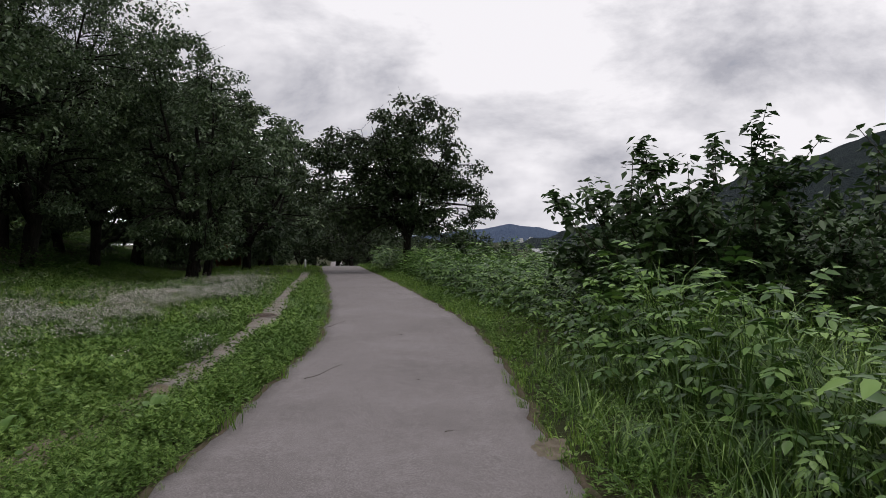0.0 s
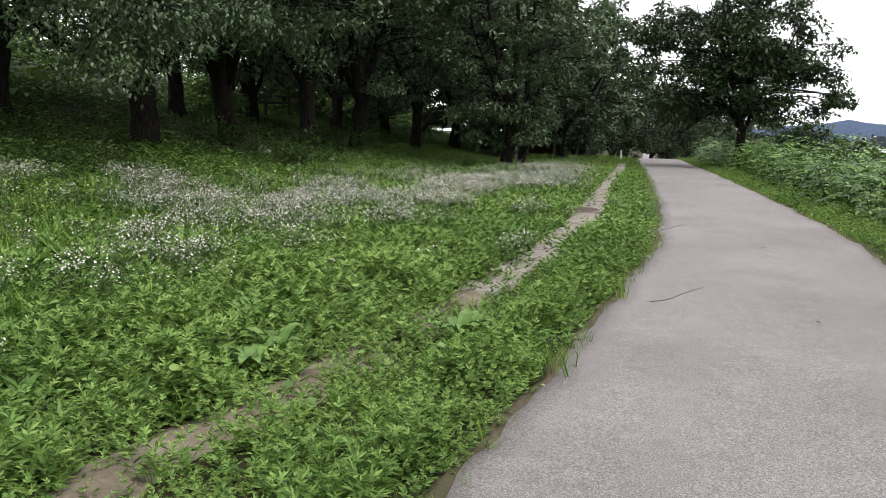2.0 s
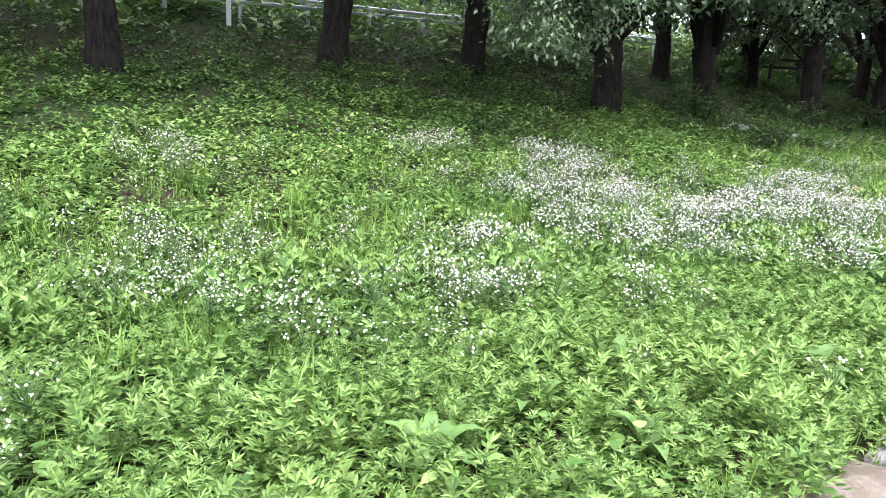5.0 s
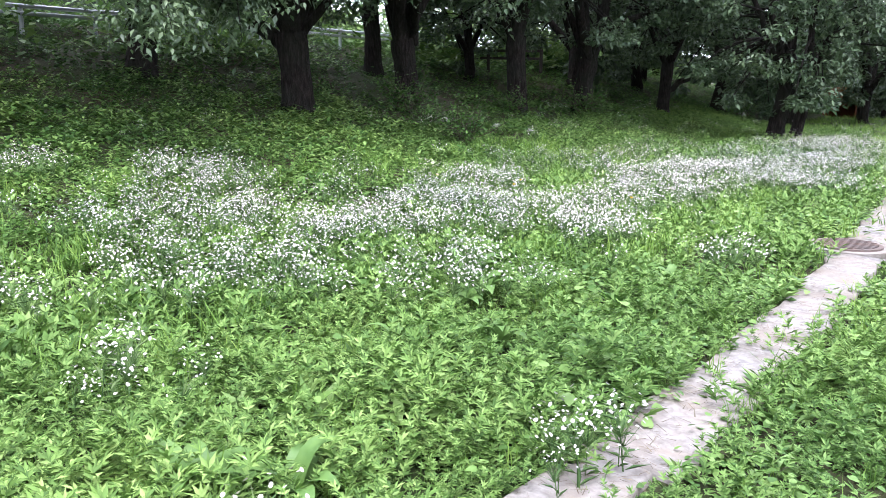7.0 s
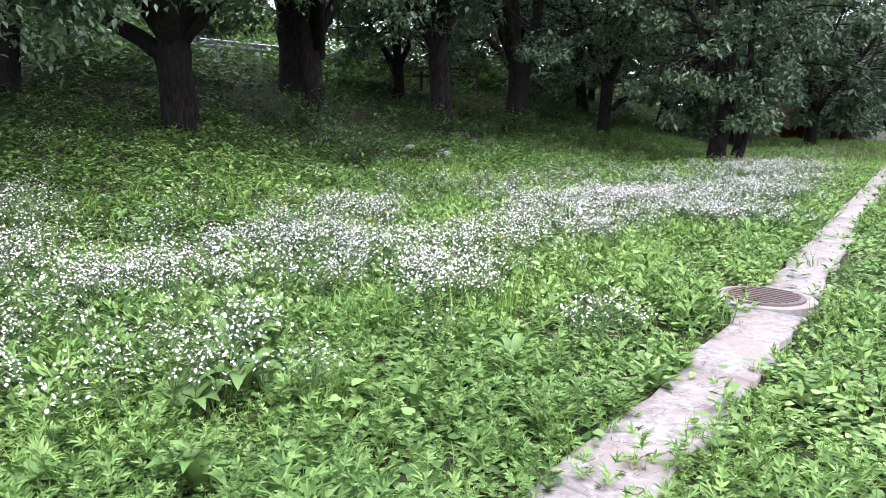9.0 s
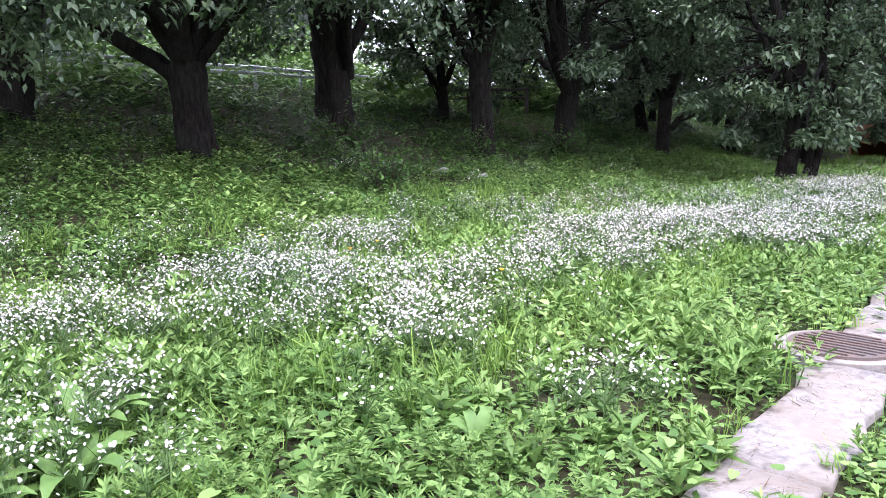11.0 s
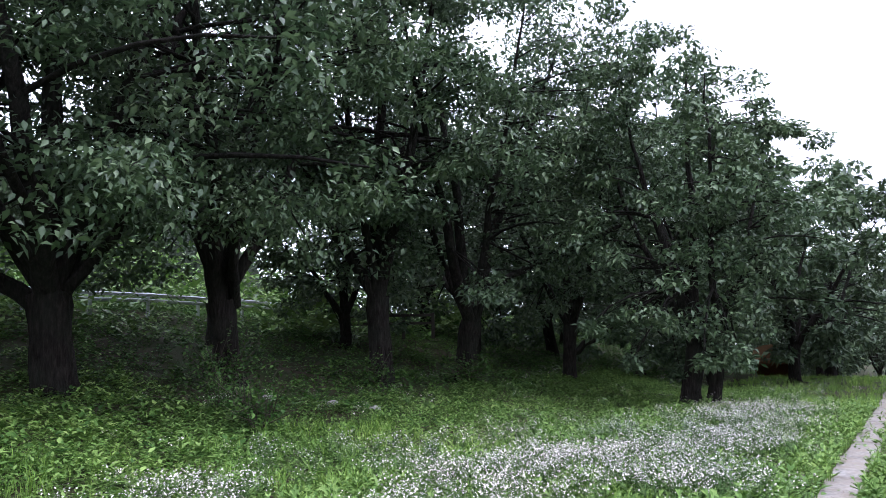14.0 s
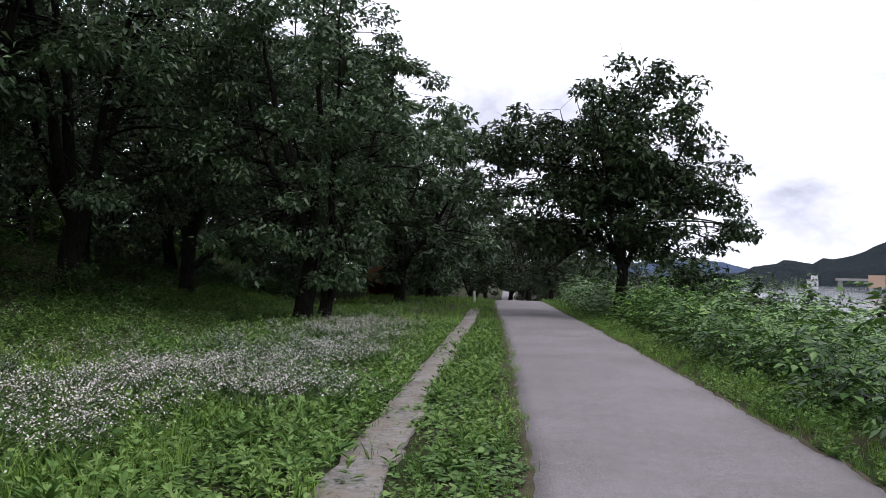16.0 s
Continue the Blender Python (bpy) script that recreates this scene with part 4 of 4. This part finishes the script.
def bough(ob, pts, r0, r1, leaves=0, reach=1.0, seed=1, leaf=0.16):
    """One more limb of a standing tree, through the given places, with leaves hanging at its end."""
    r = np.random.default_rng(seed)
    p = np.array(pts, float)
    t = np.linspace(0, len(p) - 1, 14)
    q = np.stack([np.interp(t, np.arange(len(p)), p[:, k]) for k in range(3)], 1)
    q[1:-1] = (q[:-2] + q[1:-1] * 2 + q[2:]) / 4 + r.normal(0, 0.035, (12, 3))
    inv = np.array(ob.matrix_basis.inverted())

    def local(v):
        return v @ inv[:3, :3].T + inv[:3, 3]

    v, f = tube(q, np.linspace(r0, r1, 14), 8)
    sets = [(local(v), f)]
    ends = []
    if leaves:
        for _ in range(16):
            a = q[r.integers(8, 14)]
            e = a + r.normal(0, 0.5, 3) * reach * (1, 1, 0.5) - (0, 0, 0.35 * reach)
            v, f = tube(np.array([a, (a + e) / 2 + (0, 0, 0.12), e]), np.array([0.02, 0.012, 0.005]), 4)
            sets.append((local(v), f))
            ends.append((a, e))
    mesh_arrays("limb", *joined(sets), M_BARK, ob, True)
    if leaves:
        ends = np.array(ends)
        k = r.integers(0, 16, leaves)
        u = r.uniform(0.25, 1.1, leaves)[:, None]
        pos_ = ends[k, 0] + (ends[k, 1] - ends[k, 0]) * u + r.normal(0, 0.17 * reach, (leaves, 3))
        tv, tf = kite(1.0, 0.48, 0.06, -0.14)
        lv, lf = scatter(tv, tf, pos_, r.uniform(0, 6.28, leaves), leaf * r.uniform(0.65, 1.25, leaves), r.uniform(-1.2, 0.1, leaves), r.uniform(-0.6, 0.6, leaves))
        mesh_arrays("crown", local(lv), lf, M_LEAF, ob)


bough(near_a, [(-17.8, 19.9, 2.6), (-17.0, 19.0, 3.9), (-15.4, 17.4, 4.3), (-14.0, 16.2, 3.3)], 0.13, 0.03, 2300, 1.15, 1)
bough(near_a, [(-17.8, 19.9, 2.5), (-18.6, 19.0, 3.2), (-19.6, 18.0, 4.2), (-20.4, 17.2, 5.8), (-21.0, 16.6, 7.2)], 0.2, 0.03, 1500, 1.4, 2)
bough(near_a, [(-17.8, 19.9, 2.7), (-16.6, 20.4, 4.0), (-15.0, 20.2, 5.0), (-13.6, 19.4, 4.4)], 0.12, 0.03, 2300, 1.3, 3)
bough(near_b, [(-18.0, 23.7, 2.8), (-17.0, 23.0, 4.4), (-15.4, 22.6, 5.2), (-14.2, 22.4, 4.2)], 0.12, 0.03, 2300, 1.3, 4)
bough(row_trees[0], [(-18.4, 31.6, 2.9), (-17.2, 32.0, 3.8), (-15.8, 33.0, 4.4), (-14.4, 34.0, 5.2)], 0.13, 0.05, 1200, 1.0, 5)
bough(row_trees[1], [(-18.8, 37.6, 1.6), (-17.8, 38.2, 2.2), (-16.6, 38.6, 3.2), (-15.2, 39.0, 4.4)], 0.13, 0.04, 900, 1.0, 6)
# the low leafy boughs that hang out over the meadow
bough(near_a, [(-17.8, 19.9, 2.7), (-15.8, 17.4, 5.2), (-13.8, 15.2, 4.5), (-12.7, 14.3, 3.1)], 0.12, 0.02, 3600, 1.15, 11, 0.12)
bough(near_a, [(-17.8, 19.9, 2.8), (-15.2, 17.6, 5.8), (-12.8, 15.6, 5.0), (-11.6, 14.7, 3.7)], 0.11, 0.02, 2600, 0.95, 12, 0.12)
bough(near_a, [(-17.8, 19.9, 2.8), (-16.2, 16.8, 5.9), (-14.8, 14.7, 5.3), (-13.5, 13.6, 3.9)], 0.1, 0.02, 2800, 1.1, 13, 0.12)
lone = tree(31, 9.4, 4.6, 0.2, 1.9, 1.1, 28000, 0.26, M_LEAF_B, "oak tree with a two-lobed crown standing beside the path", limbs=8, clumps=300, uneven=0.16,
            lobes=((0.5, 0, 6.4, 2.6, 3.0, 3.4, 0.5), (2.2, 0.3, 4.2, 2.4, 3.0, 2.4, 0.24), (-3.2, 0, 5.2, 2.1, 2.8, 3.3, 0.3), (-0.4, 0, 4.2, 2.6, 3.0, 2.6, 0.2)))
set_tree(lone, -4.8, 43.9, 0, 0.98)
far_w = tagged(tree(32, 9.0, 5.0, 0.22, 1.4, 0.8, 9000, 0.3, M_LEAF_B, "dark broadleaved tree beside the far bend of the path", clumps=90), group="trees beyond the bend")
set_tree(far_w, -15.5, 84, 0)
for x, y, rz, s in ((-13.0, 92, 80, 0.9), (-19.0, 99, 160, 1.1), (-9.0, 99, 200, 0.8), (-24.0, 116, 250, 1.3), (-30, 128, 20, 1.4), (-4.0, 106, 50, 0.7), (-17, 125, 300, 1.2), (-0.5, 78, 120, 0.5), (-44, 150, 220, 1.5), (-12, 74, 10, 0.5), (-18, 110, 30, 1.0), (-27, 108, 130, 1.1), (-34, 138, 210, 1.4), (-22, 140, 70, 1.3), (-28, 150, 170, 1.4), (-50, 160, 20, 1.5)):
    copy_tree(far_w, x, y, rz, s)

# shrubs on the river side
mulberry = shrub(41, 4.15, 2.6, 40, 15000, 0.18, M_SHRUB, "bushy young mulberry with upright leafy shoots", 0.8)
locust = shrub(42, 3.7, 2.4, 30, 9000, 0.18, M_SHRUB, "dense young acacia shrub on the river bank", 0.5)
thin = shrub(43, 3.7, 2.4, 14, 2500, 0.25, M_SHRUB, "low green shrub on the river bank", 0.5)
set_tree(thin, 0.2, 48.0, 0, 0.9)
set_tree(mulberry, 3.6, 14.2, 25, 0.96)
set_tree(locust, 7.0, 13.6, 0, 1.2)
for ob, x, y, rz, s in ((locust, 5.6, 16.2, 100, 1.0), (locust, 9.4, 14.6, 200, 1.4), (mulberry, 8.6, 17.5, 120, 0.8), (locust, 7.6, 15.4, 60, 1.3), (locust, 8.2, 11.0, 10, 1.25), (locust, 10.6, 10.2, 170, 1.4), (locust, 5.4, 12.4, 300, 0.8), (locust, 11.5, 13.0, 40, 1.45), (mulberry, 9.5, 11.6, 240, 0.95), (locust, 13.0, 17, 70, 1.25), (locust, 3.2, 17.0, 140, 0.8),
                        (thin, -1.5, 53.0, 90, 1.2), (thin, 2.5, 57.0, 200, 1.0), (thin, 5.0, 44.0, 30, 0.95), (thin, -3.0, 60.0, 150, 1.1), (thin, 8.0, 50.0, 260, 0.9), (thin, 9.5, 34.0, 20, 1.1), (thin, 12.0, 40.0, 120, 1.25), (thin, 7.0, 30.0, 230, 0.8), (thin, 3.4, 25.5, 60, 0.5), (thin, 5.6, 33.5, 10, 0.6), (thin, 2.2, 35.0, 100, 0.5), (thin, 6.0, 38.5, 200, 0.9), (thin, 9.4, 27.0, 300, 0.95), (thin, 12.0, 33.0, 20, 1.15), (thin, 4.2, 29.0, 150, 0.55), (thin, 8.4, 22.5, 250, 0.85), (thin, 1.0, 41.0, 45, 0.55)):
    copy_tree(ob, x, y, rz, s)


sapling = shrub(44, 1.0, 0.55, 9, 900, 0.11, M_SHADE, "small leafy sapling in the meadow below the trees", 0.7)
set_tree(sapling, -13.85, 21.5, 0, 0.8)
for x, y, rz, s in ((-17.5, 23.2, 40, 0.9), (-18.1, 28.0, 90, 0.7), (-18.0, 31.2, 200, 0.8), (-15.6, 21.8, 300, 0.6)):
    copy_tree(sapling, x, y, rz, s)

# ---- river side weeds ----
def ovate(length, width, fold, bend):
    """A pointed oval leaf, folded along its midrib and drooping at its tip."""
    v = [(0, 0, 0), (0, 0.5 * length, 0.25 * bend), (0, length, bend)]
    for s in (-1, 1):
        v += [(s * width * 0.42, 0.22 * length, fold), (s * width * 0.46, 0.5 * length, fold + 0.25 * bend), (s * width * 0.2, 0.82 * length, 0.5 * fold + 0.7 * bend)]
    return np.array(v, float), np.array([(0, 1, 3), (3, 1, 4), (1, 5, 4), (1, 2, 5), (0, 6, 1), (6, 7, 1), (1, 7, 8), (1, 8, 2)])


def pinnate(length, pairs, kite=kite):
    """A drooping compound leaf: paired leaflets along a midrib and one at its end."""
    sets = [placed(kite(0.36 * length, 0.2 * length, 0.008, -0.05 * length), 0, -0.35, (0, length * 0.7, -0.06 * length))]
    for k in range(pairs):
        for s in (-1, 1):
            sets.append(placed(kite(length * (0.44 - 0.06 * k), 0.19 * length, 0.006, -0.06 * length), s * (1.15 - 0.2 * k), -0.15, (0, length * (0.28 + 0.42 * k / pairs), -0.03 * length * k)))
    return joined(sets)


rank_near = [joined([stem(0.9, 0.006), herb(rg, 15, 0.95, pinnate(0.34, 2, ovate), (-0.6, 0.35), 0.1)]) for _ in range(4)]
rank = [joined([stem(0.9, 0.006), herb(rg, 14, 0.95, pinnate(0.38, 2), (-0.6, 0.35), 0.1)]) for _ in range(4)]


def bank_keep(d, x, y):
    s = -d - WIDTH
    reedy = np.clip((11.5 - y) / 1.5, 0, 1) * np.clip((s - 1.8) / 0.6, 0, 1)
    return (1 - 0.9 * reedy) * np.clip((s - 0.9 - 0.3 * lumps(x, y, 1.5, 4.0)) * 2, 0, 1) * np.clip(0.75 + 0.5 * lumps(x, y, 1.2, 1.0), 0.15, 1) * np.interp(y, [3, 10, 40, 60], [0.75, 1, 0.8, 0.6])


pos = spots(rg, 5600, -13.5, -3.4, -3, 60, bank_keep)
by_path = (pos[:, 1] < 23) & (pos[:, 0] < path_left(pos[:, 1]) + WIDTH + 5.5)
stuff("rank_weeds", cover(rg, rank, pos[~by_path], 0.85, 1.45, 0.2) + cover(rg, rank_near, pos[by_path], 0.85, 1.4, 0.2), M_RANK, "waist-high tangle of dark lobed weeds on the river bank", "weeds")
verge = lambda d, x, y: np.clip(1.25 - np.abs(-d - WIDTH - 0.45) * 1.1, 0, 1)
stuff("river_verge_grass", cover(rg, tuft, spots(rg, 7500, -4.6, -2.69, -3, 60, verge), 0.35, 0.8), M_GRASS, "rough green grass along the path edge", "grass")
stuff("river_verge_weeds", cover(rg, sprig + mugwort[:2], spots(rg, 8500, -5.0, -2.78, 2, 60, lambda d, x, y: np.clip(0.5 + lumps(x, y, 1.0, 5.0), 0.1, 1)), 0.6, 1.2), M_WEED, "low weeds between the grass and the thicket", "weeds")
reed = [joined([placed(blade(rg.uniform(0.55, 1.05), 0.017, rg.uniform(0.2, 0.75), 5), rg.uniform(0, 6.28), rg.uniform(-0.2, 0.1), (rg.uniform(-0.1, 0.1), rg.uniform(-0.1, 0.1), 0)) for _ in range(9)]) for _ in range(5)]
reed_keep = lambda d, x, y: np.clip((-d - WIDTH - 1.3) * 1.3, 0, 1) * np.clip(0.75 + 0.6 * lumps(x, y, 1.7, 2.0), 0.15, 1) * np.interp(y, [4.5, 6.5, 8, 11], [0.3, 0.6, 1, 1]) * np.clip(0.5 + (x - 0.09 * y - 0.6) * 0.8, 0, 1)
stuff("tall_grass", cover(rg, reed, spots(rg, 4600, -9.0, -3.7, -1.0, 12.5, reed_keep), 0.8, 1.35, 0.12), M_REED, "tall arching grass blades, pale green", "grass")
low_reed = [joined([placed(blade(rg.uniform(0.25, 0.5), 0.011, rg.uniform(0.3, 0.9), 4), rg.uniform(0, 6.28), rg.uniform(-0.3, 0.1), (rg.uniform(-0.08, 0.08), rg.uniform(-0.08, 0.08), 0)) for _ in range(9)]) for _ in range(4)]
stuff("bank_grass", cover(rg, low_reed, spots(rg, 1900, -7.5, -3.1, 2.0, 12.0, lambda d, x, y: np.clip(0.7 + 0.6 * lumps(x, y, 0.9, 2.0), 0.2, 1)), 0.7, 1.3, 0.2), M_REED, "knee-high grass in front of the reeds", "grass")
bank_bush = joined([herb(rg, 17, 1.5, lobed(0.34, 0.15, 1, 0.75), (-0.5, 0.6), 0.5)])
stuff("far_bank_bushes", cover(rg, [bank_bush], spots(rg, 1100, -34, -12, -4, 110, lambda d, x, y: np.clip(0.6 + lumps(x, y, 4, 1.0), 0, 1)), 0.9, 1.7), M_RANK, "low green bushes down to the water", "bushes")

# ---- loose debris on the asphalt ----
def twig(x, y, length, rz):
    ob = mesh_arrays("twig", *tube(wander(np.random.default_rng(int(y * 100)), (0, 0, 0), (1, 0.1, 0), length, 5, 0.12, 0), np.linspace(0.004, 0.002, 6), 5), M_TWIG)
    ob.matrix_basis = pose(x, y, 0.03, 0, 0, rz)
    return tagged(ob, "small dry twig lying on the asphalt", "twig", "twigs on the path")


for x, y, l, rz in ((-1.95, 10.7, 0.5, 20), (-2.95, 16.3, 0.4, 5), (-0.6, 10.6, 0.06, 0), (-1.4, 14.9, 0.1, 40), (-0.1, 8.1, 0.07, 10)):
    twig(x, y, l, rz)

# ---- road edge on top of the bank ----
def guard_rail(y0, y1):
    root = tagged(new("guard_rail"), "galvanised steel road guard rail on short posts", "guard rail")
    pts = [(float(path_left(yy)) - 21.5, yy) for yy in np.arange(y0, y1, 2.0)]
    for (xa, ya), (xb, yb) in zip(pts[:-1], pts[1:]):
        za, zb = float(land(xa, ya)) + 0.62, float(land(xb, yb)) + 0.62
        bm = bmesh.new()
        for dz in (-0.09, 0.09):
            rod(bm, (xa, ya, za + dz), (xb, yb, zb + dz), 0.055, 6)
        part("beam", bm, M_STEEL, root)
        bm = bmesh.new()
        rod(bm, (xa - 0.08, ya, za - 0.85), (xa - 0.08, ya, za + 0.16), 0.06, 8)
        part("post", bm, M_STEEL, root)


guard_rail(4, 34)
bush = joined([herb(rg, 34, 1.5, kite(0.26, 0.15, 0.02, -0.03), (-0.5, 0.6), 0.55)])
stuff("roadside_bushes", cover(rg, [bush], spots(rg, 2300, 18.0, 28, 2, 70, lambda d, x, y: np.clip(0.5 + lumps(x, y, 3, 1.0), 0.05, 1)), 0.6, 1.7), M_VINE, "sunlit yellow-green bushes along the road edge", "bushes")


def marker(x, y, h, label):
    root = tagged(new("marker_post"), label, "post")
    root.location = (x, y, float(land(x, y)) - 0.05)
    bm = bmesh.new()
    bmesh.ops.create_cone(bm, cap_ends=True, segments=12, radius1=0.07, radius2=0.06, depth=h, matrix=Matrix.Translation((0, 0, h / 2)))
    part("shaft", bm, M_WHITE, root)
    bm = bmesh.new()
    bmesh.ops.create_uvsphere(bm, u_segments=12, v_segments=6, radius=0.062, matrix=Matrix.Translation((0, 0, h)))
    part("cap", bm, M_WHITE, root)


marker(-23.1, 11.5, 1.3, "white road marker post among the bank weeds")
marker(-12.6, 53.0, 0.6, "short white marker post in the verge grass")


def timber_fence(x, y, rz, n):
    root = tagged(new("timber_fence"), "low dark timber fence on top of the bank", "fence")
    root.matrix_basis = pose(x, y, float(land(x, y)), 0, 0, rz)
    for k in range(n):
        bm = bmesh.new()
        box(bm, 0.12, 0.12, 0.95, Matrix.Translation((k * 1.1, 0, 0.4)), 0.01)
        part("post", bm, M_TIMBER, root)
        if k < n - 1:
            for h in (0.5, 0.8):
                bm = bmesh.new()
                box(bm, 1.0, 0.06, 0.1, Matrix.Translation((k * 1.1 + 0.55, 0, h)), 0.008)
                part("rail", bm, M_TIMBER, root)


timber_fence(-25.5, 33.0, 50, 4)


def field_stone(x, y, s, seed):
    bm = bmesh.new()
    bmesh.ops.create_icosphere(bm, subdivisions=2, radius=s)
    r = random.Random(seed)
    for v_ in bm.verts:
        v_.co *= 1 + r.uniform(-0.12, 0.12)
        v_.co.z *= 0.55
    ob = part("stone", bm, M_STONE)
    ob.location = (x, y, float(land(x, y)) + 0.04)
    tagged(ob, "pale grey stone lying under the trees", "stone", "stones under the trees")


for k, (x, y, s) in enumerate(((-16.6, 23.6, 0.16), (-15.8, 24.6, 0.12), (-15.4, 25.4, 0.13))):
    field_stone(x, y, s, k)


def hut(x, y, rz):
    """A small rusty sheet shelter under the trees."""
    root = tagged(new("shelter"), "small rust-red sheet shelter under the trees", "shelter")
    root.matrix_basis = pose(x, y, float(land(x, y)), 0, 0, rz)
    bm = bmesh.new()
    for sx in (-0.9, 0.9):
        box(bm, 0.06, 1.4, 1.5, Matrix.Translation((sx, 0, 0.75)))
    box(bm, 1.8, 0.06, 1.5, Matrix.Translation((0, 0.7, 0.75)))
    part("wall", bm, M_RUST, root)
    bm = bmesh.new()
    bmesh.ops.create_cone(bm, cap_ends=True, segments=20, radius1=1.08, radius2=1.08, depth=1.7, matrix=Matrix.Translation((0, 0, 1.35)) @ Matrix.Rotation(radians(90), 4, "X") @ Matrix.Diagonal((1, 0.5, 1, 1)))
    part("roof", bm, M_STRAW, root, "arched straw-coloured roof")


hut(-20.6, 60.9, 20)


# ---- across the river ----
def house(x, y, z, w, d, h, rz):
    root = tagged(new("house"), "small white house across the river", "house")
    root.matrix_basis = pose(x, y, z, 0, 0, rz)
    bm = bmesh.new()
    box(bm, w, d, h, Matrix.Translation((0, 0, h / 2)), 0.05)
    part("wall", bm, M_WHITE, root)
    bm = bmesh.new()
    box(bm, w * 0.6, d * 0.6, h * 0.45, Matrix.Translation((w * 0.15, 0, h * 1.22)), 0.05)
    part("upper_storey", bm, M_WHITE, root)
    bm = bmesh.new()
    box(bm, w * 1.12, d * 1.12, 0.25, Matrix.Translation((0, 0, h + 0.12)), 0.04)
    part("roof", bm, M_STONE, root)
    for k in (-0.25, 0.25):
        bm = bmesh.new()
        box(bm, w * 0.18, 0.1, h * 0.28, Matrix.Translation((k * w, -d / 2 - 0.03, h * 0.55)))
        part("window", bm, M_GLASS, root)


house(*polar(8.4, 300, -3.4, -2.7, 14.2), 3.6, 3.6, 3.6, -8)
for k, (a, dd, s) in enumerate(((1.3, 900, 9), (2.0, 920, 11), (2.7, 940, 9), (3.3, 930, 8))):
    house(*polar(a, dd, -2.0, 0.4, 1.5), s * 0.7, s * 0.5, s * 0.36, 0)


def bridge():
    root = tagged(new("bridge"), "low concrete bridge pier and deck across the river", "bridge")
    bm = bmesh.new()
    x, y, z = polar(10.9, 300, 0, -2.7, 14.2)
    box(bm, 12, 5, 0.8, pose(x, y, 0.6, 0, 0, -11), 0.05)
    part("deck", bm, M_STONE, root)
    for s in (-5.6, 5.6):
        bm = bmesh.new()
        box(bm, 1.4, 4, 7.0, pose(x + s * 0.8, y - s * 0.16, -3.3, 0, 0, -11), 0.05)
        part("pier", bm, M_STONE, root)


bridge()


def sign_board():
    root = tagged(new("sign_board"), "blank beige board on two posts across the river", "sign")
    x, y, z = polar(12.1, 240, 0, -2.7, 14.2)
    root.matrix_basis = pose(x, y, -3.2, 0, 0, -12)
    bm = bmesh.new()
    box(bm, 4.0, 0.2, 3.4, Matrix.Translation((0, 0, 3.6)), 0.02)
    part("panel", bm, M_BOARD, root)
    for s in (-1.4, 1.4):
        bm = bmesh.new()
        box(bm, 0.2, 0.2, 2.6, Matrix.Translation((s, 0, 1.0)))
        part("post", bm, M_STEEL, root)


sign_board()
far_tree_line = joined([herb(np.random.default_rng(5), 60, 7.0, lobed(1.6, 0.8, 1, 0.8), (-0.6, 0.7), 2.2)])
r5 = np.random.default_rng(6)
az = r5.uniform(-2, 45, 180)
dd = r5.uniform(250, 340, 180)
pp = np.stack([dd * np.sin(np.radians(az)), 10 + dd * np.cos(np.radians(az)), np.full(180, -3.4)], 1)
pp = pp[(np.abs(az - 8.4) > 0.8) & (np.abs(az - 11.2) > 2.0)]
stuff("far_shore_trees", cover(r5, [far_tree_line], pp, 0.35, 0.75), M_RANK, "line of low trees on the far shore", "trees")
